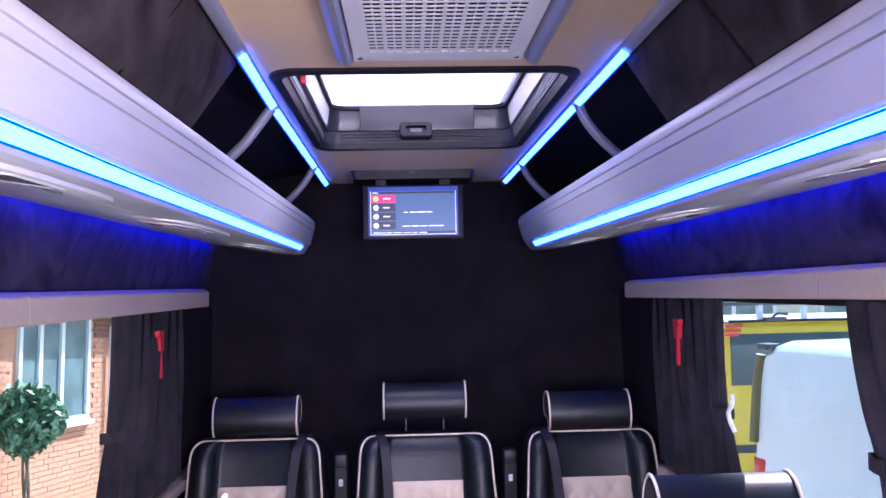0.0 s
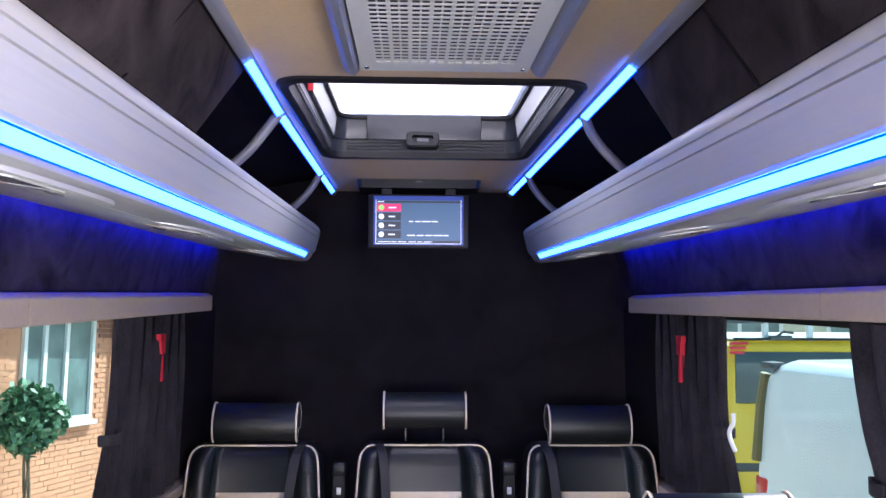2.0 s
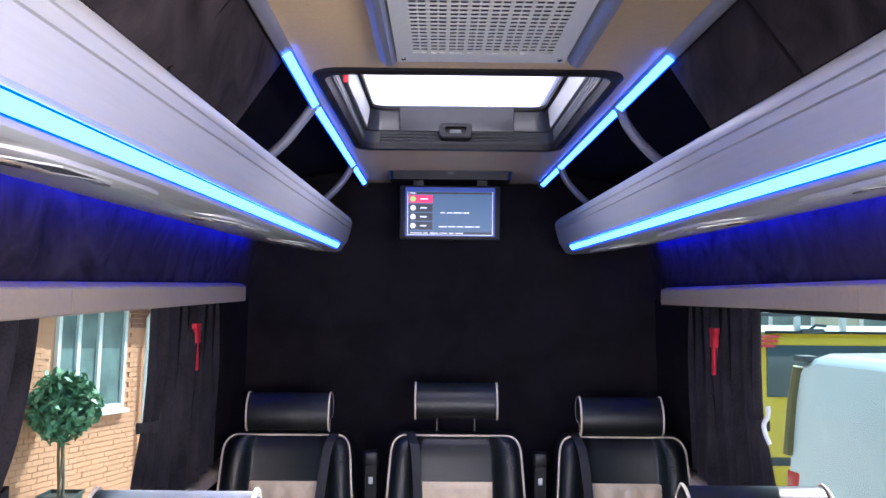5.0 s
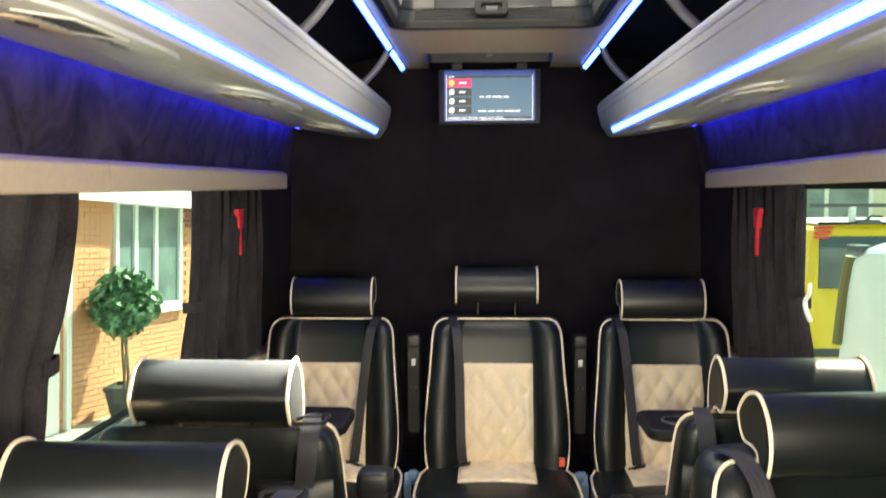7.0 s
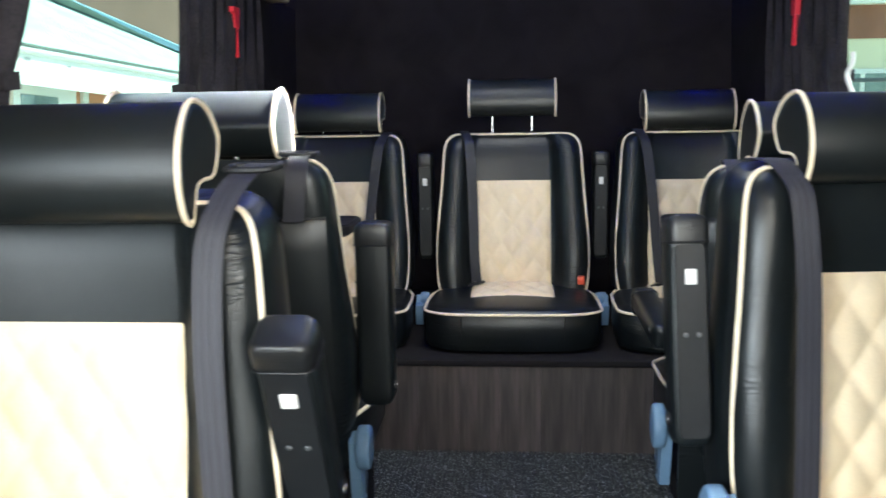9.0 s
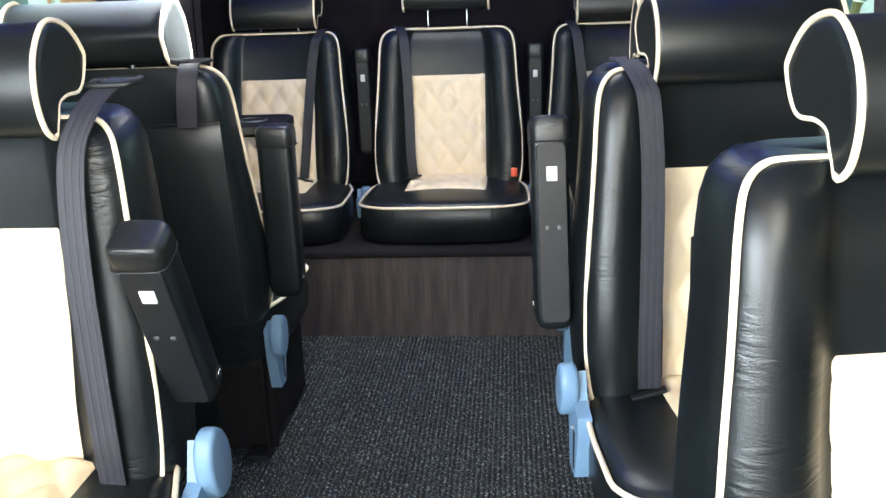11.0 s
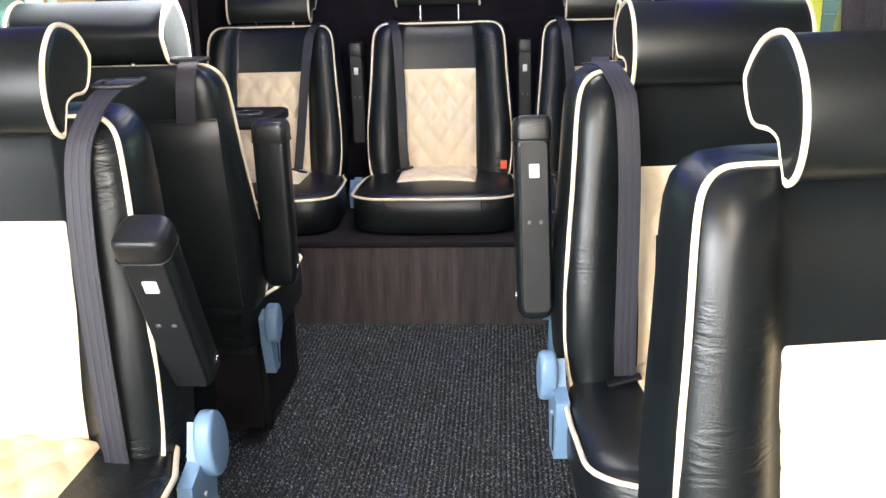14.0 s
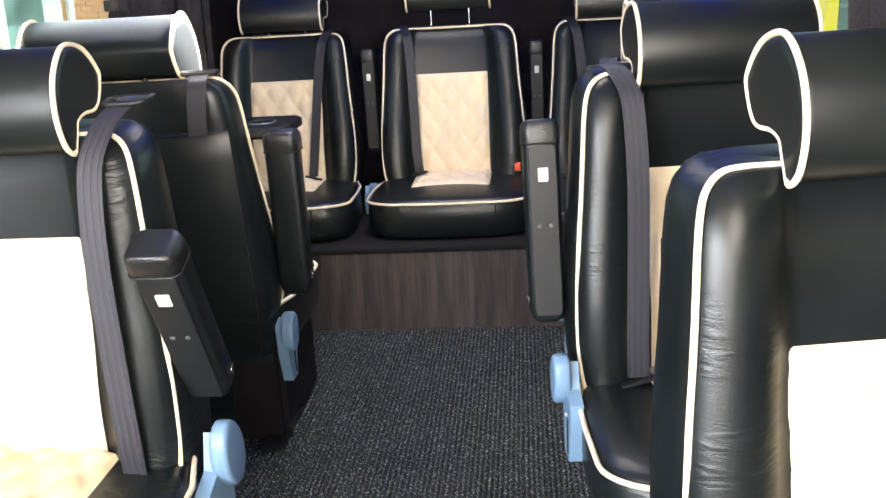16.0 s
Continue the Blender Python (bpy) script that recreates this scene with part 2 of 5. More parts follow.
# ---------------- mesh tools ----------------
def part(name, shape, mat, parent=None, label="", at=None, sharp=38):
    """Links a bmesh, or a mesh already made, as one object."""
    if isinstance(shape, bmesh.types.BMesh):
        bmesh.ops.recalc_face_normals(shape, faces=shape.faces[:])
        mesh = bpy.data.meshes.new(name)
        shape.to_mesh(mesh)
        shape.free()
        for p in mesh.polygons:
            p.use_smooth = True
        mesh.set_sharp_from_angle(angle=radians(sharp))
        mesh.materials.append(mat)
    else:
        mesh = shape
    ob = new(name, mesh)
    ob.parent = parent
    if at is not None:
        ob.matrix_basis = at
    return tagged(ob, label)


def thing(name, at=None, label="", category="", group="", kind=""):
    ob = new(name)
    ob.empty_display_size = 0.05
    if at is not None:
        ob.matrix_basis = at
    return tagged(ob, label, category, group, kind)


def box(x0, x1, y0, y1, z0, z1, bevel=0.0, steps=2, bm=None):
    own = bm is None
    bm = bmesh.new() if own else bm
    made = bmesh.ops.create_cube(bm, size=1, matrix=Matrix.LocRotScale(((x0 + x1) / 2, (y0 + y1) / 2, (z0 + z1) / 2), None, (abs(x1 - x0), abs(y1 - y0), abs(z1 - z0))))
    if bevel:
        edges = list({e for v in made["verts"] for e in v.link_edges})
        bmesh.ops.bevel(bm, geom=edges, offset=bevel, segments=steps, profile=0.6, affect="EDGES")
    return bm


def loft(rings, cap=True, closed=True, bm=None):
    bm = bm or bmesh.new()
    rows = [[bm.verts.new(p) for p in ring] for ring in rings]
    n = len(rows[0])
    for a, b in zip(rows, rows[1:]):
        for i in range(n if closed else n - 1):
            j = (i + 1) % n
            bm.faces.new((a[i], a[j], b[j], b[i]))
    if cap and closed:
        bm.faces.new(rows[0][::-1])
        bm.faces.new(rows[-1])
    return bm


def tube(points, r, sides=8, bm=None, shut=False):
    pts = [Vector(p) for p in points]
    rings, side = [], None
    for i, p in enumerate(pts):
        if shut:
            d = pts[(i + 1) % len(pts)] - pts[i - 1]
        else:
            d = pts[min(i + 1, len(pts) - 1)] - pts[max(i - 1, 0)]
        d.normalize()
        if side is None:
            side = d.orthogonal().normalized()
        side = (side - d * side.dot(d)).normalized()
        up = d.cross(side)
        rings.append([p + (side * math.cos(a) + up * math.sin(a)) * r for a in (2 * math.pi * k / sides for k in range(sides))])
    if shut:
        rings.append(rings[0])
        return loft(rings, cap=False, bm=bm)
    return loft(rings, bm=bm)


def smooth_line(points, steps=6, shut=False):
    """Catmull-Rom curve through points."""
    p = [Vector(q) for q in points]
    n, out = len(p), []
    for i in range(n if shut else n - 1):
        a = p[(i - 1) % n] if shut or i else p[0]
        b, c = p[i], p[(i + 1) % n]
        d = p[(i + 2) % n] if shut or i + 2 < n else p[-1]
        for k in range(steps):
            t = k / steps
            out.append(0.5 * (2 * b + (c - a) * t + (2 * a - 5 * b + 4 * c - d) * t * t + (3 * b - a - 3 * c + d) * t ** 3))
    if not shut:
        out.append(p[-1])
    return out


def disc(r, depth, axis="X", sides=28, bevel=0.004, oval=1.0):
    bm = bmesh.new()
    bmesh.ops.create_cone(bm, cap_ends=True, segments=sides, radius1=r, radius2=r, depth=depth)
    if bevel:
        rim = [e for e in bm.edges if len(e.link_faces) == 2 and any(len(f.verts) > 4 for f in e.link_faces)]
        bmesh.ops.bevel(bm, geom=rim, offset=bevel, segments=3, profile=0.5, affect="EDGES")
    bm.transform(Matrix.Diagonal((1, oval, 1, 1)))
    if axis == "X":
        bm.transform(Matrix.Rotation(math.pi / 2, 4, "Y") @ Matrix.Rotation(math.pi / 2, 4, "Z"))
    elif axis == "Y":
        bm.transform(Matrix.Rotation(math.pi / 2, 4, "X"))
    return bm


# ---------------- body of the minibus ----------------
FRONT, BACK, WALL, CEIL = -1.95, 3.88, 0.885, 1.868
SILL, HEAD = 0.77, 1.40


def side_wall(name, s, openings):
    """A wall with window openings, as (y0, y1, z0, z1)."""
    bm = bmesh.new()
    x0, x1 = sorted((s * WALL, s * (WALL + 0.05)))
    cuts = sorted({FRONT, BACK} | {v for o in openings for v in o[:2]})
    for a, b in zip(cuts, cuts[1:]):
        hole = [o for o in openings if o[0] <= a and o[1] >= b]
        if hole:
            if hole[0][2] > 0.1:
                box(x0 + s * 0.09, x1 + s * 0.09, a, b, -0.02, hole[0][2], bm=bm)
            box(x0, x1, a, b, hole[0][3], 2.0, bm=bm)
        else:
            box(x0 + s * 0.09, x1 + s * 0.09, a, b, -0.02, SILL, bm=bm)
            box(x0, x1, a, b, SILL, 2.0, bm=bm)
    box(x0, x1 + s * 0.09 if s > 0 else x1, FRONT, -1.2, SILL - 0.02, SILL, bm=bm)
    return tagged(part(name, bm, SUEDE), "dark suede-lined side wall of the minibus", kind="structure")


side_wall("wall_west", -1, [(-1.5, 0.9, SILL, HEAD), (1.15, 2.98, SILL, HEAD)])
side_wall("wall_east", 1, [(-1.1, 0.0, 0.0, 1.75), (1.15, 2.98, SILL, HEAD)])
tagged(part("wall_north", box(-1.02, 1.02, BACK, BACK + 0.05, -0.02, 2.0), SUEDE), "black suede rear wall of the minibus", kind="structure")
front = bmesh.new()
for b in ((-1.02, 1.02, -0.02, 0.75), (-WALL, WALL, 1.55, 2.0), (-WALL, -0.74, 0.75, 1.55), (0.74, WALL, 0.75, 1.55)):
    box(b[0], b[1], FRONT - 0.05, FRONT, b[2], b[3], bm=front)
tagged(part("wall_south", front, SUEDE), "front end of the minibus with the windscreen opening", kind="structure")

HATCH = (-0.300, 0.300, 1.995, 2.94)


def sheet_with_hole(x0, x1, y0, y1, z0, z1, hole):
    bm = bmesh.new()
    box(x0, x1, y0, hole[2], z0, z1, bm=bm)
    box(x0, x1, hole[3], y1, z0, z1, bm=bm)
    box(x0, hole[0], hole[2], hole[3], z0, z1, bm=bm)
    box(hole[1], x1, hole[2], hole[3], z0, z1, bm=bm)
    return bm


tagged(part("ceiling", sheet_with_hole(-0.365, 0.365, FRONT, BACK, CEIL, CEIL + 0.02, HATCH), BEIGE), "beige vinyl ceiling lining", kind="structure")
tagged(part("roof", sheet_with_hole(-0.98, 0.98, FRONT - 0.05, BACK + 0.05, 2.0, 2.03, (-0.275, 0.275, 2.02, 2.90)), SUEDE), "roof of the minibus", kind="structure")

# ribbed carpet: real ribs along the van
ribs, pitch = [], 0.0115
x = -0.975
while x < 0.97:
    ribs += [(x, 0.0), (x + pitch * 0.20, 0.0075), (x + pitch * 0.40, 0.0088), (x + pitch * 0.60, 0.0075), (x + pitch * 0.80, 0.0)]
    x += pitch
ribs.append((0.975, 0.0))
bm = bmesh.new()
loft([[(a, y, z + 0.0055) for a, z in ribs] for y in (FRONT, 2.84)], closed=False, bm=bm)
box(-0.975, 0.975, FRONT, BACK, -0.03, 0.006, bm=bm)
tagged(part("floor", bm, RIBBED), "charcoal ribbed carpet floor", kind="structure")

STEP, STEP_Y = 0.268, 2.80
tagged(part("platform", box(-0.974, 0.974, STEP_Y + 0.012, BACK, -0.004, STEP - 0.004), CARPET), "raised rear platform covered in black carpet", kind="structure")
tagged(part("step_edge_trim", box(-0.974, 0.974, STEP_Y - 0.010, STEP_Y + 0.03, STEP - 0.002, STEP + 0.018, 0.006), CARPET), "black carpeted nosing along the platform edge", kind="structure")

# cladding inside the sides: lower panel, sloping suede above the pelmet, rear quarter panel
for s, word in ((-1, "west"), (1, "east")):
    bm = loft([[(s * 0.884, y, 1.43), (s * 0.852, y, 1.43), (s * 0.808, y, 1.635), (s * 0.884, y, 1.66)] for y in (FRONT, BACK)])
    tagged(part("upper_lining_" + word, bm, SUEDE_BROWN), "dark suede lining between window and luggage rack", kind="structure")
    bm = loft([[(s * 0.884, y, 0.80), (s * 0.856, y, 0.80), (s * 0.842, y, 1.39), (s * 0.884, y, 1.39)] for y in (2.90, BACK)])
    tagged(part("quarter_lining_" + word, bm, SUEDE), "dark suede rear quarter panel", kind="structure")
    tagged(part("rack_lining_" + word, loft([[(s * 0.884, y, 1.66), (s * 0.80, y, 1.64), (s * 0.74, y, 1.86), (s * 0.38, y, 1.93), (s * 0.38, y, 1.99), (s * 0.884, y, 1.99)] for y in (FRONT, BACK)]), SUEDE), "black lining inside the luggage rack", kind="structure")
    # sill ledge
    tagged(part("window_ledge_" + word, box(s * 0.975, s * 0.825, 0.02 if s > 0 else FRONT, BACK, 0.745, 0.782, 0.008), TRIM), "tan vinyl ledge under the windows", kind="structure")
    # pelmet
    pel = thing("pelmet_" + word, None, "tan vinyl pelmet above the side windows", "", "", "structure")
    sag = -0.0082 if s > 0 else 0.0047
    for a, b in ((FRONT, 1.985), (1.989, 3.545)):
        edge = ((0.878, 1.378), (0.786, 1.376), (0.7815, 1.380), (0.7815, 1.4285), (0.784, 1.4330), (0.800, 1.4415), (0.852, 1.4435), (0.878, 1.4435))
        bm = loft([[(s * x, y, z + sag * (y - 3.5)) for x, z in edge] for y in (a, b)])
        part("pelmet_panel", bm, TRIM, pel, sharp=15)


def window(name, s, y0, y1):
    ob = thing(name, None, "tinted side window of the minibus", "window", "", "structure")
    bm = bmesh.new()
    x0, x1 = sorted((s * 0.882, s * 0.94))
    for b in ((y0, y1, SILL, SILL + 0.03), (y0, y1, HEAD - 0.03, HEAD), (y0, y0 + 0.03, SILL + 0.03, HEAD - 0.03), (y1 - 0.03, y1, SILL + 0.03, HEAD - 0.03)):
        box(x0, x1, b[0], b[1], b[2], b[3], bm=bm)
    part("window_frame", bm, DARK_PLASTIC, ob)
    p = part("pane", box(s * 0.917, s * 0.921, y0 + 0.03, y1 - 0.03, SILL + 0.03, HEAD - 0.03), GLASS, ob)
    p.visible_shadow = False
    return ob


window("window_1", -1, 1.15, 2.98)
window("window_2", 1, 1.15, 2.98)


def luggage_rack(name, s):
    """Silver moulded rack with rounded rim, grooves and a tapered end."""
    ob = thing(name, None, "silver moulded overhead luggage rack", "luggage rack", "luggage racks")
    prof = [(0.770, 1.642), (0.430, 1.680), (0.420, 1.699), (0.404, 1.702), (0.394, 1.694), (0.391, 1.684), (0.3925, 1.6750), (0.4000, 1.6735), (0.3930, 1.6718),
            (0.3948, 1.6560), (0.4025, 1.6545), (0.3957, 1.6528), (0.400, 1.635), (0.406, 1.612), (0.4095, 1.597), (0.4135, 1.595), (0.4305, 1.565), (0.434, 1.564), (0.445, 1.5605), (0.452, 1.5612),
            (0.505, 1.5655), (0.508, 1.5690), (0.512, 1.5662), (0.58, 1.576), (0.65, 1.588), (0.72, 1.600), (0.762, 1.607), (0.768, 1.612), (0.768, 1.637)]
    rows = []
    for y, k in ((FRONT, 0), (3.50, 0), (3.60, 0.04), (3.68, 0.13), (3.74, 0.27), (3.785, 0.48), (3.815, 0.75)):
        rows.append([(s * (x + (0.62 - x) * k * 0.25), y + 0.0, z + (1.690 - z) * k) for x, z in prof])
    part("rack_shell", loft(rows), SILVER, ob, sharp=30)
    seg = loft([[(s * 0.4150, y, 1.5920), (s * 0.4128, y, 1.5895), (s * 0.4246, y, 1.5704), (s * 0.4266, y, 1.5734)] for y in (FRONT + 0.1, 3.40)])
    led = part("led_strip", seg, LED, ob, "glowing blue light strip")
    # glowing edges imitate the bloom around the strip
    for (xa, za), (xb, zb) in (((0.4122, 1.5902), (0.4136, 1.5879)), ((0.4233, 1.5725), (0.4247, 1.5702))):
        part("bloom_edge", loft([[(s * xa, y, za), (s * xb, y, zb), (s * (xb + 0.002), y, zb + 0.001), (s * (xa + 0.002), y, za + 0.001)] for y in (FRONT + 0.1, 3.40)]), EDGE_BLOOM, led)
    return ob


luggage_rack("luggage_rack", -1)
luggage_rack("luggage_rack", 1)

for s in (-1, 1):
    # strip of light along the back edge of the rack, washing the suede
    back_led = thing("cove_light", None, "blue light strip hidden behind the luggage rack", "light strip", "cove lights")
    part("led_strip", box(s * 0.7700, s * 0.7706, 1.50, 3.72, 1.613, 1.635), COVE_LED, back_led)
    # rail with light segments and ribs; the near-side one runs in towards the front
    def inset(y):
        if s > 0:
            return 0.0
        return 0.0125 + (2.28 - y) * 0.024 if y < 2.28 else 0.0125 * max(0.0, 3.8 - y) / 1.52

    rail = thing("rack_rail", None, "silver rail along the ceiling edge with light strips", "rail", "rack rails")
    sec = [(0.353, 1.874), (0.353, 1.864), (0.356, 1.856), (0.362, 1.8505), (0.371, 1.8495), (0.377, 1.856), (0.380, 1.868), (0.380, 1.90), (0.37, 1.90), (0.366, 1.874)]
    part("rail_profile", loft([[(s * x + inset(y), y, z) for x, z in sec] for y in (FRONT, 2.28, BACK)]), STEEL, rail)
    for y0, y1 in ((1.815, 2.262), (2.305, 3.255), (3.312, 3.77)):
        lit = part("led_strip", loft([[(s * x + inset(y), y, z) for x, z in ((0.3530, 1.8560), (0.3508, 1.8540), (0.3650, 1.8440), (0.3672, 1.8460))] for y in (y0, y1)]), LED, rail, "glowing blue light strip")
        # same painted bloom along both sides of the rail's strip
        for (xa, za), (xb, zb) in (((0.3494, 1.8549), (0.3509, 1.8538)), ((0.3649, 1.8439), (0.3664, 1.8428))):
            part("bloom_edge", loft([[(s * x + inset(y), y, z) for x, z in ((xa, za), (xb, zb), (xb + 0.002, zb + 0.002), (xa + 0.002, za + 0.002))] for y in (y0, y1)]), EDGE_BLOOM, lit)
    for y in (2.283, 3.283):
        line = smooth_line([(s * 0.366 + inset(y), y, 1.854), (s * 0.384, y + 0.004, 1.815), (s * 0.425, y + 0.006, 1.765), (s * 0.485, y + 0.006, 1.715), (s * 0.56, y + 0.004, 1.68)], 6)
        part("rib", tube(line, 0.012, 10), RIB_SHADED, rail)
        part("bolt", disc(0.006, 0.012, "X", 12, 0.001), CHROME, rail, at=Matrix.Translation((s * 0.366 + inset(y), y, 1.848)))
    # suede panel closing the rack nearer the front
    bm = loft([[(s * 0.398, FRONT, 1.70), (s * 0.408, FRONT, 1.70), (s * 0.388 + inset(FRONT), FRONT, 1.868), (s * 0.378 + inset(FRONT), FRONT, 1.868)],
               [(s * 0.398, 1.70, 1.70), (s * 0.408, 1.70, 1.70), (s * 0.388 + inset(1.91), 1.91, 1.868), (s * 0.378 + inset(1.91), 1.91, 1.868)]])
    pan = tagged(part("suede_closing_board", bm, SUEDE_BROWN), "brown-black suede board closing the luggage rack", "board", "rack closing boards")
    part("seam", tube([(s * 0.397, 1.33, 1.70), (s * 0.377 + inset(1.50), 1.50, 1.866)], 0.0025, 6), SUEDE, pan)


def round_rect(x0, x1, y0, y1, r, z, n=6):
    out = []
    for cx, cy, a0 in ((x1 - r, y1 - r, 0), (x0 + r, y1 - r, 90), (x0 + r, y0 + r, 180), (x1 - r, y0 + r, 270)):
        out += [(cx + r * math.cos(radians(a0 + 90 * k / n)), cy + r * math.sin(radians(a0 + 90 * k / n)), z) for k in range(n + 1)]
    return out


def service_panel(s, y, x=0.532):
    """Air vent, dark lens and reading lamp under the rack."""
    tilt = Matrix.Translation((s * x, y, 1.5688)) @ Matrix.Rotation(-s * 0.165, 4, "Y")
    ob = thing("service_panel", tilt, "pale grey overhead panel with air vent and reading lamp", "air vent", "overhead service panels")
    out = [(0.092 * math.copysign(abs(math.cos(a)) ** 0.5, math.cos(a)), 0.235 * math.copysign(abs(math.sin(a)) ** 0.7, math.sin(a))) for a in (2 * math.pi * k / 36 for k in range(36))]
    part("plate", loft([[(a, b, 0.006) for a, b in out], [(a, b, 0.0004) for a, b in out], [(a * 0.97, b * 0.985, -0.0008) for a, b in out]]), SILVER, ob)
    part("vent_frame", sheet_with_hole(s * -0.040 - 0.036, s * -0.040 + 0.036, -0.125, 0.015, -0.0030, 0.003, (s * -0.040 - 0.030, s * -0.040 + 0.030, -0.118, 0.008)), PALE, ob)
    vent = part("vent", box(s * -0.040 - 0.030, s * -0.040 + 0.030, -0.118, 0.008, -0.0012, 0.003), DARK_PLASTIC, ob, "black air vent")
    for k in range(6):
        part("slat", box(s * -0.040 - 0.0298, s * -0.040 + 0.0298, -0.110 + 0.020 * k, -0.106 + 0.020 * k, -0.0028, -0.0011), LINER, vent)
    lens = part("lamp_lens", loft([round_rect(s * 0.034 - w, s * 0.034 + w, -0.062 - q, 0.055 + q, 0.008, d) for w, q, d in ((0.024, 0.0, 0.002), (0.024, 0.0, -0.0020), (0.0225, -0.0015, -0.0028))]), TRIM, ob, "tan lamp lens")
    part("reading_lamp", disc(0.014, 0.004, "Z", 20, 0.001), DARK_PLASTIC, lens, at=Matrix.Translation((s * 0.034, -0.02, -0.0032)))
    for dy in (0.045, 0.095):
        part("switch", loft([round_rect(s * -0.03 - 0.009, s * -0.03 + 0.009, dy - 0.018, dy + 0.018, 0.008, q) for q in (-0.0026, 0.001)]), GREY_PLASTIC, ob, "dark oblong switch")
    for k in range(5 if y < 1.5 else 0):
        # raised curved mouldings between plate and wall
        part("moulding", tube(smooth_line([(s * (-0.075 + 0.012 * k), -0.36 - 0.03 * k, -0.0035), (s * (-0.06 + 0.013 * k), -0.27 - 0.012 * k, -0.0035), (s * (-0.03 + 0.014 * k), -0.24 - 0.005 * k, -0.0035), (s * (0.03 + 0.008 * k), -0.235 - 0.004 * k, -0.003)], 5), 0.0028, 6), SILVER, ob)
    return ob


for s in (-1, 1):
    for y in (1.30, 2.11, 3.02):
        service_panel(s, y)


# ---------------- ceiling: grille, hatch, monitor ----------------
def ceiling_grille():
    ob = thing("air_grille", None, "silver ceiling air grille with slotted panel", "air grille")
    x0, x1, y0, y1, z = -0.136, 0.172, 0.55, 1.850, 1.848
    part("frame", sheet_with_hole(x0, x1, y0, y1, z, z + 0.012, (x0 + 0.028, x1 - 0.028, y0 + 0.05, y1 - 0.055)), GRILLE_GREY, ob)
    for a, b in ((x0 - 0.038, x0 - 0.004), (x1 + 0.004, x1 + 0.038)):
        part("side_rail", loft([[(a, y, CEIL), (a + 0.006, y, z + 0.004), (a + 0.017, y, z - 0.006), (b - 0.006, y, z - 0.006), (b, y, z + 0.004), (b, y, CEIL)] for y in (y0 - 0.02, y1 + 0.012)]), STEEL, ob)
    # black sheet added behind the slots so that the gaps read as shade
    part("slot_shade", box(x0 + 0.02, x1 - 0.02, y0 + 0.04, y1 - 0.05, z + 0.0045, z + 0.018), DARK_PLASTIC, ob)
    bm = bmesh.new()
    u0, u1, v0, v1 = x0 + 0.0275, x1 - 0.0275, y0 + 0.0495, y1 - 0.0545
    n = int((v1 - v0) / 0.0195)
    step = (v1 - v0) / n
    for k in range(n + 1):
        # rounded flat bars
        v = v0 + step * k
        loft([[(u, v - 0.0046, z + 0.0008), (u, v - 0.0034, z + 0.0002), (u, v + 0.0034, z + 0.0002), (u, v + 0.0046, z + 0.0008), (u, v + 0.0040, z + 0.0014), (u, v - 0.0040, z + 0.0014)] for u in (u0, u1)], bm=bm)
    period = (u1 - u0) / 8
    for j in range(9):
        u = u0 + period * j
        box(u - 0.0033, u + 0.0033, v0, v1, z + 0.0002, z + 0.0012, bm=bm)
        if j < 8:
            box(u + period / 2 - 0.0016, u + period / 2 + 0.0016, v0, v1, z + 0.0004, z + 0.0014, bm=bm)
    tagged(part("slotted_panel", bm, GRILLE_GREY, ob), kind="stuff")
    for sx in (x0 + 0.012, x1 - 0.012):
        part("screw", disc(0.005, 0.006, "Z", 14, 0.001), CHROME, ob, at=Matrix.Translation((sx, y1 - 0.03, z - 0.001)))


ceiling_grille()


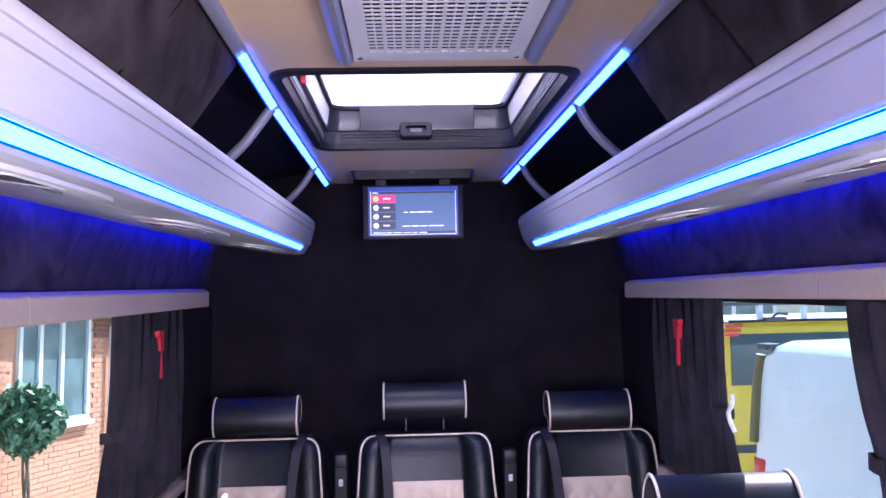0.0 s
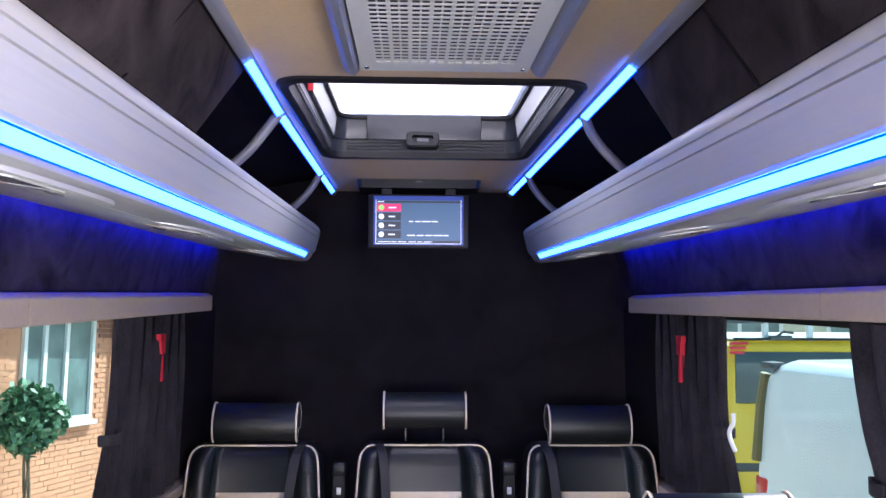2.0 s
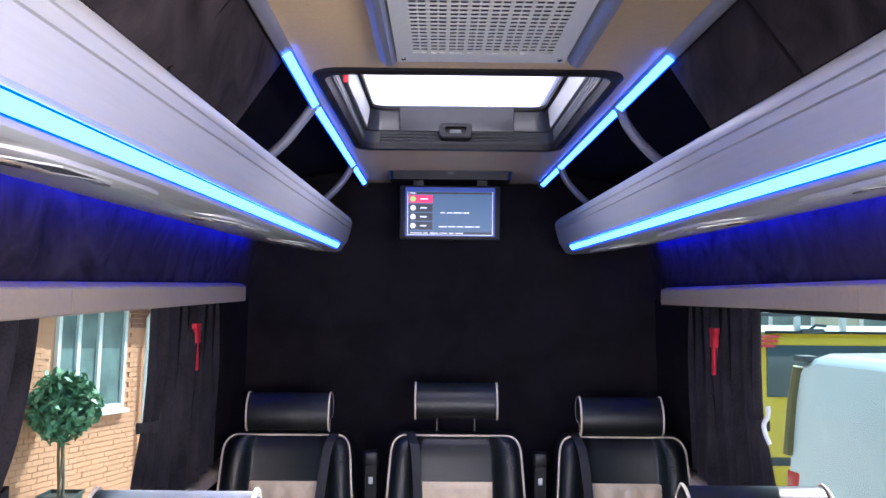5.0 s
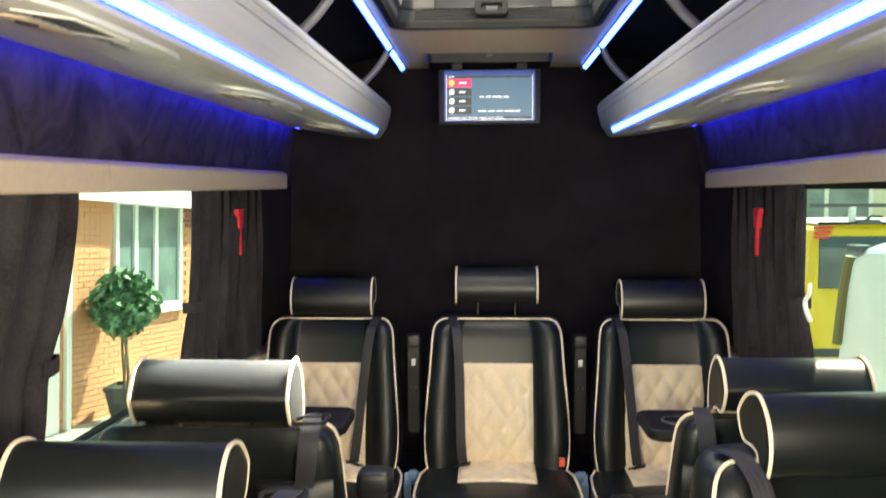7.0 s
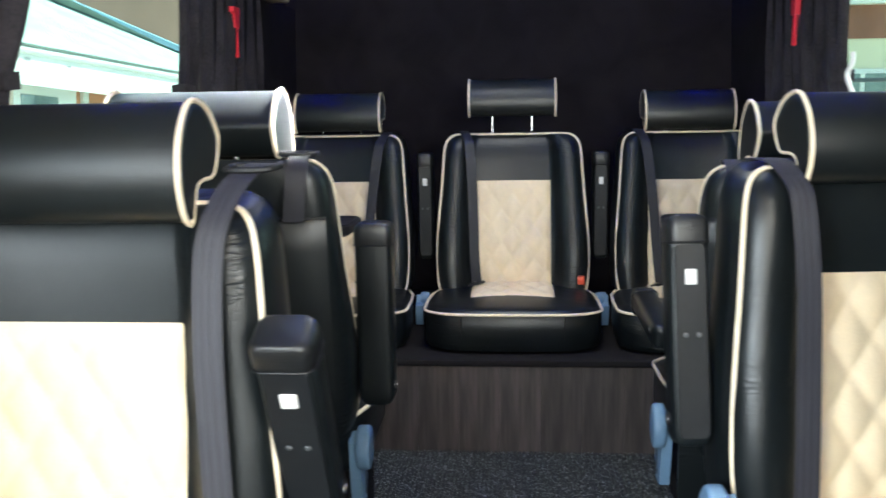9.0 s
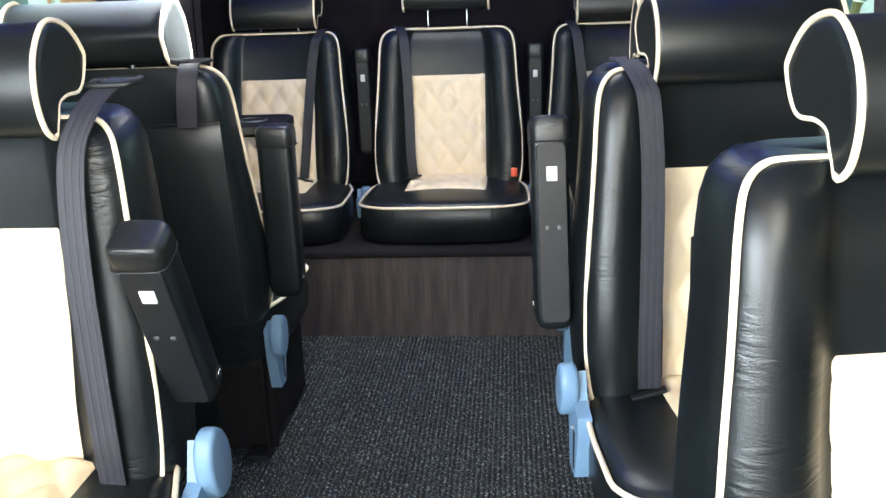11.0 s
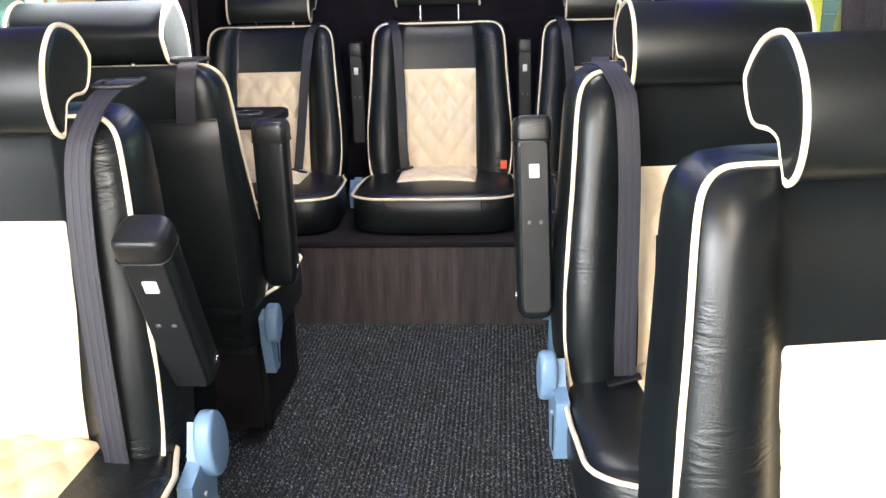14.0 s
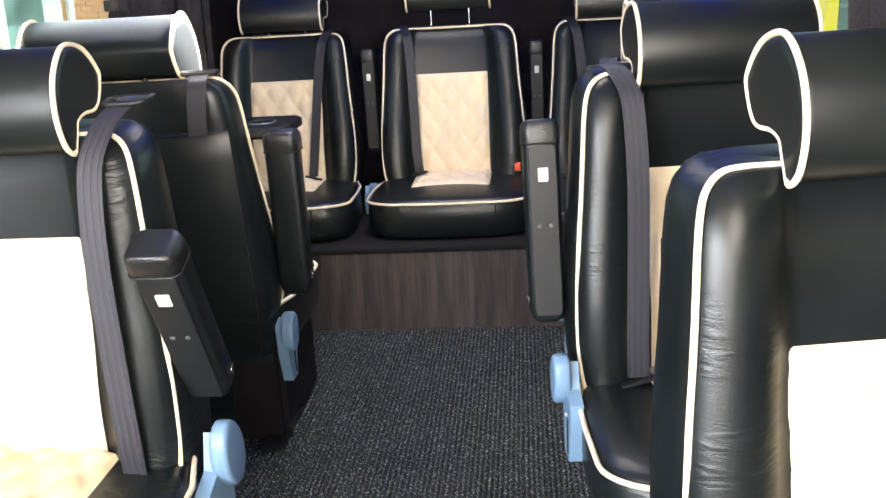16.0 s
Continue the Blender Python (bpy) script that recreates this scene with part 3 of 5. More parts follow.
def roof_hatch():
    ob = thing("roof_hatch", None, "roof hatch with white opal pane and dark grey liner", "roof hatch")
    part("frame", loft([round_rect(-0.318, 0.318, 1.975, 2.96, 0.06, CEIL + 0.004), round_rect(-0.321, 0.321, 1.972, 2.963, 0.063, CEIL - 0.006), round_rect(-0.314, 0.314, 1.980, 2.955, 0.058, CEIL - 0.011),
                        round_rect(-0.296, 0.296, 1.998, 2.932, 0.05, CEIL - 0.009), round_rect(-0.292, 0.292, 2.002, 2.928, 0.048, CEIL + 0.010)], cap=False), DARK_PLASTIC, ob)
    part("liner", loft([round_rect(-0.292, 0.292, 2.002, 2.928, 0.048, CEIL + 0.008), round_rect(-0.287, 0.287, 2.008, 2.918, 0.048, CEIL + 0.042), round_rect(-0.280, 0.280, 2.014, 2.912, 0.046, CEIL + 0.045),
                        round_rect(-0.268, 0.268, 2.026, 2.893, 0.045, CEIL + 0.122), round_rect(-0.273, 0.273, 2.02, 2.90, 0.045, CEIL + 0.14)], cap=False), LINER, ob)
    bm = bmesh.new()
    bm.faces.new([bm.verts.new(p) for p in round_rect(-0.271, 0.271, 2.022, 2.897, 0.045, CEIL + 0.114)])
    part("pane", bm, HATCH_PANE, ob, "white opal acrylic pane")
    part("flap", box(-0.178, 0.166, 2.862, 2.876, CEIL + 0.034, CEIL + 0.110, 0.005), LINER, ob)
    part("gasket", loft([round_rect(-0.270, 0.270, 2.022, 2.896, 0.045, CEIL + 0.1125), round_rect(-0.266, 0.266, 2.026, 2.892, 0.05, CEIL + 0.103), round_rect(-0.257, 0.257, 2.035, 2.884, 0.05, CEIL + 0.104), round_rect(-0.256, 0.256, 2.036, 2.883, 0.05, CEIL + 0.1130)], cap=False), DARK_PLASTIC, ob, "black rubber gasket")
    h = part("handle", loft([round_rect(-w, w, -d, d, r, q) for w, d, r, q in ((0.036, 0.018, 0.010, -0.010), (0.040, 0.021, 0.011, -0.006), (0.040, 0.021, 0.011, 0.008), (0.037, 0.018, 0.009, 0.011), (0.026, 0.010, 0.005, 0.011), (0.025, 0.009, 0.005, 0.002))]), DARK_PLASTIC, ob, "black recessed latch handle", Matrix.Translation((-0.010, 2.852, CEIL + 0.030)) @ Matrix.Rotation(radians(70), 4, "X") @ Matrix.Scale(1.22, 4))
    part("latch", box(-0.014, 0.014, -0.007, 0.003, 0.0015, 0.008, 0.001), GREY_PLASTIC, h)
    for side in (-1, 1):
        # pale panels and steel-grey ribs put the light on the liner's sides into colour
        part("lit_side_panel", loft([[(side * (x - d), y, CEIL + z) for x, z, d in ((0.2790, 0.048, 0.001), (0.2712, 0.102, 0.001), (0.2712, 0.102, 0.003), (0.2790, 0.048, 0.003))] for y in (2.060, 2.865)]), PALE, ob, "pale panel coloured as the lit side of the liner")
        for k in range(4 if side > 0 else 2):
            part("liner_rib", box(side * (0.2885 - 0.001 * k) - 0.0025, side * (0.2885 - 0.001 * k) + 0.0025, 2.06, 2.875, CEIL + 0.013 + 0.0085 * k, CEIL + 0.017 + 0.0085 * k, 0.0012, 1), STEEL, ob)
    for k in range(3):
        part("liner_rib", box(-0.24, 0.24, 2.918, 2.926, CEIL + 0.014 + 0.0095 * k, CEIL + 0.018 + 0.0095 * k, 0.0012, 1), LINER, ob)
    hammer = part("hammer", box(-0.275, -0.262, 2.185, 2.199, CEIL + 0.020, CEIL + 0.06, 0.004), RED, ob, "red emergency hammer")
    part("hammer_head", box(-0.279, -0.255, 2.17, 2.215, CEIL + 0.05, CEIL + 0.07, 0.005), RED, hammer)


roof_hatch()


def monitor():
    at = Matrix.Translation((-0.016, 3.52, 1.613))
    ob = thing("flip_down_monitor", at, "black flip-down monitor showing a blue menu screen", "monitor")
    w, h = 0.188, 0.204
    SCREEN = glowing("screen_blue", (0.040, 0.098, 0.160), 0.55)
    EDGE = glowing("screen_edge", (0.015, 0.055, 0.30), 0.2)
    PALEGLOW = glowing("screen_white", (0.75, 0.82, 0.9), 0.5)
    REDGLOW = glowing("screen_red", (0.75, 0.03, 0.12), 0.5)
    DARKGLOW = glowing("screen_dark", (0.010, 0.014, 0.02), 1.0)
    GREENGLOW = glowing("screen_green", (0.3, 0.6, 0.12), 0.5)
    part("casing", box(-w, w, 0.0, 0.022, 0.0, h, 0.006), DARK_PLASTIC, ob)
    screen = part("screen", box(-0.168, 0.168, -0.0015, 0.002, 0.012, 0.196), EDGE, ob, "lit blue menu screen")

    def bar(x0, x1, z0, z1, mat, d=0.0):
        part("screen_mark", box(x0, x1, -0.0035 - d, -0.001, z0, z1), mat, screen)

    bar(-0.158, 0.158, 0.018, 0.180, SCREEN)
    bar(-0.160, -0.158, 0.018, 0.180, PALEGLOW)
    bar(0.158, 0.160, 0.018, 0.180, PALEGLOW)
    bar(-0.160, 0.160, 0.016, 0.018, PALEGLOW)
    bar(-0.158, 0.158, 0.170, 0.177, DARKGLOW, 0.0015)
    bar(-0.152, -0.130, 0.172, 0.175, PALEGLOW, 0.003)
    bar(-0.158, 0.158, 0.0195, 0.028, DARKGLOW, 0.0015)
    for a, b in ((-0.15, -0.105), (-0.10, -0.082), (-0.076, -0.045), (-0.038, -0.01), (-0.004, 0.014), (0.02, 0.05)):
        bar(a, b, 0.0222, 0.0252, PALEGLOW, 0.003)
    for k in range(4):
        z = 0.140 - 0.0335 * k
        bar(-0.155, -0.066, z - 0.003, z + 0.026, REDGLOW if k == 0 else DARKGLOW, 0.0015)
        bar(-0.112, -0.088 if k else -0.084, z + 0.009, z + 0.014, PALEGLOW, 0.003)
        part("screen_icon", disc(0.0105, 0.003, "Y", 14, 0), GREENGLOW if k == 0 else PALEGLOW, screen, at=Matrix.Translation((-0.139, -0.005, z + 0.0115)))
    for a, b, z in ((-0.036, -0.020, 0.098), (-0.012, 0.008, 0.098), (0.012, 0.046, 0.098), (0.05, 0.072, 0.098), (-0.042, -0.012, 0.046), (-0.006, 0.02, 0.046), (0.026, 0.05, 0.046), (0.056, 0.09, 0.046), (0.094, 0.112, 0.046)):
        bar(a, b, z, z + 0.004, PALEGLOW, 0.0015)
    house = part("monitor_housing", loft([round_rect(-0.232, 0.232, -0.035, 0.20, 0.02, CEIL - 1.613 + 0.001), round_rect(-0.226, 0.226, -0.030, 0.19, 0.02, CEIL - 1.613 - 0.032)]), DARK_PLASTIC, ob)
    part("catch", box(-0.012, 0.012, -0.034, -0.024, CEIL - 1.613 - 0.012, CEIL - 1.613 - 0.002, 0.002), GREY_PLASTIC, house)
    for x in (-0.12, 0.12):
        part("hinge", box(x - 0.02, x + 0.02, 0.004, 0.018, h - 0.006, CEIL - 1.613 - 0.015, 0.003), DARK_PLASTIC, ob)


monitor()


# ---------------- curtains, hammers ----------------
def curtain(s, y_in, tops, ties, feet, z_tie, label, x=0.842, z0=0.80, z1=1.384, folds=9):
    """Pleated sheet, gathered at a tie band: each of tops, ties, feet is the free edge's y."""
    ob = thing("curtain", None, label, "curtain", "side curtains")
    rows, cols = 26, folds * 10
    front_rows, back_rows = [], []
    for i in range(rows + 1):
        z = z1 + (z0 - z1) * i / rows
        if z > z_tie:
            k = (z1 - z) / (z1 - z_tie)
            e = tops + (ties - tops) * k ** 1.6
        else:
            k = (z_tie - z) / (z_tie - z0)
            e = ties + (feet - ties) * k ** 0.8
        pinch = math.exp(-((z - z_tie) / 0.05) ** 2)
        row, row2 = [], []
        for j in range(cols + 1):
            u = j / cols
            y = y_in + (e - y_in) * (u ** 0.92)
            amp = (0.012 + 0.007 * math.sin(3.1 * u * folds + 1)) * (1 - 0.55 * pinch * u)
            wob = amp * math.sin(2 * math.pi * folds * (u + 0.012 * math.sin(5 * u + 4 * z))) + 0.003 * math.sin(9 * z + 14 * u)
            row.append((s * (x + wob - 0.012 * pinch * u * 0), y, z))
            row2.append((s * (x + wob + 0.004), y, z))
        front_rows.append(row + row2[::-1])
    part("cloth", loft(front_rows), VELVET, ob, sharp=60)
    d = 1 if ties > y_in else -1
    band = [(s * (x - 0.024), ties - d * 0.06, z_tie - 0.002), (s * (x - 0.026), ties - d * 0.03, z_tie), (s * (x - 0.016), ties + d * 0.004, z_tie + 0.002), (s * (x + 0.012), ties + d * 0.004, z_tie)]
    bm = bmesh.new()
    loft([[(a, b, c - 0.015), (a, b, c + 0.015), (a + s * 0.004, b, c + 0.013), (a + s * 0.004, b, c - 0.013)] for a, b, c in smooth_line(band, 5)], bm=bm)
    part("tie_band", bm, VELVET, ob)
    if s > 0 and d < 0:
        hook = smooth_line([(s * 0.848, ties - 0.014, z_tie + 0.055), (s * 0.846, ties - 0.020, z_tie + 0.03), (s * 0.84, ties - 0.006, z_tie + 0.005), (s * 0.838, ties - 0.024, z_tie - 0.02), (s * 0.846, ties - 0.034, z_tie - 0.045)], 5)
        part("tie_hook", tube(hook, 0.0065, 8), WHITE_PLASTIC, ob, "white tie-back hook")
    return ob


curtain(-1, 3.36, 2.655, 2.60, 2.50, 1.05, "black velvet curtain tied back at the rear edge of the window", folds=7)
curtain(1, 3.36, 2.70, 2.67, 2.56, 1.06, "black velvet curtain tied back at the rear edge of the window", folds=7)
curtain(-1, 1.05, 1.975, 1.838, 1.79, 1.05, "black velvet curtain gathered at the front edge of the window")
curtain(1, 1.05, 1.99, 1.895, 1.85, 1.08, "black velvet curtain gathered at the front edge of the window")


def emergency_hammer(s):
    at = Matrix.Translation((s * 0.832, 3.072, 1.16)) @ Matrix.Diagonal((s, 1, 1, 1))
    ob = thing("emergency_hammer", Matrix.Translation((s * 0.832, 3.072, 1.16)), "red emergency glass hammer hung on the quarter panel", "hammer", "emergency hammers")
    part("grip", loft([[(0.007 * math.cos(a), 0.010 * w * math.sin(a), z) for a in (2 * math.pi * k / 10 for k in range(10))] for z, w in ((0, 0.9), (0.006, 1.3), (0.03, 1.25), (0.08, 0.95), (0.10, 1.1))]), RED, ob)
    head = loft([[(sx * 0.008, y, z) for sx, y, z in q] for q in (((-1, -0.020, 0.088), (1, -0.020, 0.088), (1, 0.016, 0.088), (-1, 0.016, 0.088)), ((-1, -0.022, 0.125), (1, -0.022, 0.125), (1, 0.018, 0.125), (-1, 0.018, 0.125)),
                                                                   ((-1, -0.032, 0.136), (1, -0.032, 0.136), (1, 0.024, 0.136), (-1, 0.024, 0.136)), ((-1, -0.032, 0.150), (1, -0.032, 0.150), (1, 0.022, 0.150), (-1, 0.022, 0.150)))])
    part("head", head, RED, ob)
    part("bracket", box(0.006 * s, 0.018 * s, -0.014, 0.012, 0.02, 0.11, 0.002), RED, ob)


emergency_hammer(-1)
emergency_hammer(1)


# ---------------- seats ----------------
# A seat's own axes: x across, y from its face to its back, z up; origin where backrest and cushion meet.
LEAN = math.tan(radians(11))
ROWS = [(0.0, 0.256), (0.03, 0.263), (0.09, 0.267), (0.17, 0.266), (0.26, 0.260), (0.34, 0.253), (0.41, 0.248), (0.455, 0.245), (0.488, 0.241), (0.509, 0.234), (0.523, 0.222), (0.531, 0.206), (0.533, 0.185)]
SECTION = [(0.0, 0.0), (0.50, 0.0), (0.555, -0.004), (0.605, -0.019), (0.69, -0.036), (0.81, -0.041), (0.90, -0.034), (0.96, -0.016), (0.99, 0.012), (1.0, 0.045), (1.0, 0.09), (0.97, 0.122), (0.86, 0.138), (0.5, 0.142), (0.0, 0.142)]
HEADREST = [(-0.048, -0.016), (-0.067, 0.004), (-0.0735, 0.05), (-0.0615, 0.100), (-0.034, 0.135), (-0.006, 0.1445), (0.034, 0.1295), (0.062, 0.092), (0.0615, 0.0735), (0.047, 0.046), (0.030, 0.034), (0.0, 0.036), (-0.024, 0.030), (-0.032, 0.014), (-0.040, -0.002)]
meshes = {}


def shared(key, name, build, mat, parent, label="", at=None, sharp=38):
    """A part whose mesh all alike parts share."""
    if key in meshes:
        return part(name, meshes[key], mat, parent, label, at)
    ob = part(name, build(), mat, parent, label, at, sharp)
    meshes[key] = ob.data
    return ob


def lumbar(z):
    return -0.012 * math.exp(-((z - 0.13) / 0.1) ** 2)


def back_depth(z):
    """The backrest grows thinner towards its top."""
    return 1 - 0.36 * max(0.0, z) / 0.53


def back_shell():
    rings = []
    for z, w in ROWS:
        top = max(0.0, (z - 0.47) / 0.062)
        squash = 1 - 0.28 * top ** 2.2
        deep = [v if v < 0.045 else 0.045 + (v - 0.045) * (back_depth(z) * 0.142 - 0.045) / 0.097 for u, v in SECTION]
        half = [(w * u, (0.06 + (v - 0.06) * squash) + LEAN * z + (lumbar(z) if v < 0.05 else 0)) for (u, _), v in zip(SECTION, deep)]
        lift = [0.006 * min(1, top) * max(0.0, v) / 0.142 for u, v in SECTION]
        full = [(a, b, z + h) for (a, b), h in zip(half, lift)]
        rings.append(full + [(-a, b, c) for a, b, c in full[-2:0:-1]])
    return loft(rings)


def back_piping():
    side = []
    for z, w in ROWS:
        top = max(0.0, (z - 0.47) / 0.062)
        squash = 1 - 0.28 * top ** 2.2
        side.append((w * 0.962, 0.06 + (-0.080) * squash + LEAN * z, z + 0.001))
    w, y, z = side[-1]
    side += [(w * k, y, z) for k in (0.93, 0.8, 0.6, 0.3)]
    line = side + [(0, y, z)] + [(-a, b, c) for a, b, c in side[::-1]]
    return tube(smooth_line(line, 4), 0.0040, 8)


def quilt(x, v):
    a, b = x / 0.074 + v / 0.112, x / 0.074 - v / 0.112
    return 0.0110 * (abs(math.sin(math.pi * a)) * abs(math.sin(math.pi * b))) ** 0.48


def back_insert(top=0.366, half=0.128):
    nx, nz = 40, 56
    rows = []
    for i in range(nz + 1):
        z = 0.012 + (top - 0.012) * i / nz
        row = []
        for j in range(nx + 1):
            x = -half + 2 * half * j / nx
            edge = min(1, 18 * min(j / nx, 1 - j / nx, i / nz + 0.02, 1 - i / nz))
            row.append((x, LEAN * z + lumbar(z) - 0.0015 - edge * (0.002 + quilt(x, z)), z))
        rows.append(row)
    return loft(rows, closed=False)


def seat_top(x, y):
    return 0.020 * (1 - (x / 0.27) ** 2) - 0.012 * max(0, (-y - 0.25) / 0.1) ** 2 + 0.012 * max(0, abs(x) / 0.27 - 0.5)


def cushion_ring(grow, z, wide=0.268):
    """Outline of the cushion, rounded at the front corners, as seen from above."""
    out = []
    w, f, k = wide + grow, -0.355 - grow, 0.13
    for a in range(9):
        t = radians(90 * a / 8)
        out.append((w - k + k * math.sin(t), f + 0.085 - 0.085 * math.cos(t), z))
    right = [(0.0, f - 0.006, z), (0.07, f - 0.004, z)] + out + [(w, -0.16, z), (w - 0.006, -0.06, z), (w - 0.03, 0.02, z), (w - 0.06, 0.06, z), (0.08, 0.06, z)]
    return right + [(-a, b, c) for a, b, c in right[::-1] if a > 0] 


def cushion_shell():
    rings = [cushion_ring(-0.03, -0.122), cushion_ring(-0.008, -0.118), cushion_ring(0.0, -0.10), cushion_ring(0.002, -0.05), cushion_ring(0.0, -0.008), cushion_ring(-0.010, 0.004)]
    for shrink in (0.92, 0.8, 0.6, 0.35, 0.1):
        rings.append([(a * shrink, -0.16 + (b + 0.16) * shrink, 0.006 + seat_top(a * shrink, -0.16 + (b + 0.16) * shrink) * (1 - shrink) ** 0.35) for a, b, c in cushion_ring(-0.010, 0)])
    return loft(rings)


def cushion_piping():
    ring = cushion_ring(0.003, -0.004)
    n = len(ring) // 2
    keep = [p for p in ring if p[1] < 0.03]
    keep.sort(key=lambda p: math.atan2(p[0], -(p[1] - 0.0) + 0.0001))
    ends = [keep[0], keep[-1]]
    line = [(ends[0][0] + 0.03, 0.035, 0.012)] + keep + [(ends[1][0] - 0.03, 0.035, 0.012)]
    return tube(line, 0.0045, 8)


def cushion_insert(half):
    nx, ny = 40, 36
    rows = []
    for i in range(ny + 1):
        y = -0.21 + 0.205 * i / ny
        row = []
        for j in range(nx + 1):
            x = -half + 2 * half * j / nx
            edge = min(1, 16 * min(j / nx, 1 - j / nx, i / ny, 1 - i / ny + 0.03))
            row.append((x, y, 0.0165 + 0.006 * (1 - (x / 0.15) ** 2) + edge * (0.003 + quilt(x, y))))
        rows.append(row)
    return loft(rows, closed=False)


def headrest_pad():
    line = smooth_line([(0, a, b) for a, b in HEADREST], 4, True)
    c = sum((p for p in line), Vector()) / len(line)
    rings = []
    for x, k in ((-0.159, 0.80), (-0.1590, 0.93), (-0.155, 0.985), (-0.147, 1.0), (0.147, 1.0), (0.155, 0.985), (0.1590, 0.93), (0.159, 0.80)):
        rings.append([(x, c.y + (p.y - c.y) * k, c.z + (p.z - c.z) * k) for p in line])
    return loft(rings)


def headrest_piping(s):
    line = [Vector((s * 0.156, p.y * 1.03, 0.073 + (p.z - 0.073) * 1.03)) for p in smooth_line([(0, a, b) for a, b in HEADREST], 4, True)]
    return tube(line, 0.0039, 8, shut=True)


def strap(points, wide, thick=0.0022, bm=None):
    """Flat band along points; its width lies across x."""
    line = smooth_line(points, 6)
    rings = []
    for i, p in enumerate(line):
        d = (line[min(i + 1, len(line) - 1)] - line[max(i - 1, 0)]).normalized()
        n = d.cross(Vector((1, 0, 0))).normalized() * thick
        a = Vector((wide / 2, 0, 0))
        rings.append([p - a, p + a, p + a + n, p - a + n])
    return loft(rings, bm=bm)


def belt_line(s, out=0.0, slant=0.0, behind=True, perch=False):
    """Webbing from the back of the seat over its crown, down the front to the cushion; slant moves its foot inwards."""
    line = [(0.190, 0.214, 0.43), (0.194, 0.218, 0.465), (0.198, 0.218, 0.502), (0.200, 0.204, 0.536), (0.196, 0.165, 0.546), (0.185, 0.105, 0.5425), (0.175, 0.072, 0.525), (0.166, 0.044, 0.490), (0.162, 0.014, 0.38), (0.165, -0.016, 0.24), (0.170, -0.044, 0.11), (0.168, -0.048, 0.036)]
    if not behind and not perch:
        line = [(0.205, 0.150, 0.539), (0.201, 0.135, 0.5435)] + line[5:]
    elif not behind:
        line = [(0.214, 0.168, 0.572), (0.207, 0.145, 0.5745), (0.190, 0.110, 0.563), (0.178, 0.074, 0.538)] + line[7:]
    slant -= 0.014 * perch
    return [(s * (x + out - slant * min(1, max(0, (0.55 - z) / 0.5)) ** 1.3 * (y < 0.1)), y, z) for x, y, z in line]


def armrest(parent, s, angle, z=0.20, y=0.10, dx=0.0, long=1.0, thin=1.0):
    """Folding armrest at the seat's side; angle 0 stands upright along the backrest."""
    def slab(wide, y0, y1, heights, r):
        rings = []
        for z0, k in heights:
            w, ym, yd = wide * k, (y0 + y1) / 2, (y1 - y0) / 2 * (0.6 + 0.4 * k)
            rings.append([(a, b, z0) for a, b, c in round_rect(-w, w, ym - yd, ym + yd, r * k, z0, 4)])
        return loft(rings)

    arm = shared("arm", "armrest", lambda: slab(0.037, -0.004, 0.050, ((-0.030, 0.55), (-0.026, 0.80), (-0.014, 0.96), (0.0, 1.0), (0.300, 1.0), (0.310, 0.96)), 0.014), LEATHER, parent, "black leather armrest",
                 Matrix.Translation((s * (0.302 + dx), y, z)) @ Matrix.Rotation(radians(angle), 4, "X") @ Matrix.Diagonal((thin, 1, long, 1)), sharp=60)
    plate = shared("arm_plate", "plate", lambda: loft([round_rect(-w, w, -0.016, 0.292, 0.010, d) for w, d in ((0.029, 0.0), (0.029, 0.0035), (0.0272, 0.0050))]), ARM_PLASTIC, arm, "charcoal plastic face plate", Matrix.Translation((0, -0.0035, 0)) @ Matrix.Rotation(math.pi / 2, 4, "X"))
    shared("arm_nose", "nose_pad", lambda: slab(0.0385, -0.013, 0.052, ((0.294, 0.94), (0.297, 1.0), (0.322, 1.0), (0.332, 0.95), (0.338, 0.82), (0.340, 0.6)), 0.016), CREASED_LEATHER, arm, sharp=60)
    shared("arm_seam", "seam", lambda: tube([(a, b, 0.2965) for a, b, c in round_rect(-0.0392, 0.0392, -0.0137, 0.0527, 0.016, 0, 4)], 0.0013, 6, shut=True), DARK_PLASTIC, arm)
    button = shared("arm_button", "button", lambda: box(-0.0105, 0.0105, -0.0115, 0.0, 0.228, 0.253, 0.002), WHITE_PLASTIC, arm, "white ribbed release button")
    for k in range(5):
        shared("arm_button_rib%d" % k, "rib", lambda: box(-0.0085 + 0.0038 * k, -0.0067 + 0.0038 * k, -0.0123, -0.011, 0.231, 0.250, 0.0003, 1), WHITE_PLASTIC, button)
    for k in (-1, 1):
        shared("arm_screw", "screw", lambda: disc(0.0042, 0.004, "Y", 12, 0.001), GREY_PLASTIC, arm, at=Matrix.Translation((0.012 * k, -0.0085, 0.148)))
    shared("arm_bolt%d" % s, "pivot_bolt", lambda: disc(0.007, 0.006, "X", 16, 0.001), CHROME, arm, at=Matrix.Translation((s * 0.037, 0.03, 0.010)))
    shared("arm_washer%d" % s, "washer", lambda: disc(0.012, 0.003, "X", 18, 0.001), DARK_PLASTIC, arm, at=Matrix.Translation((s * 0.037, 0.03, 0.010)))
    return arm


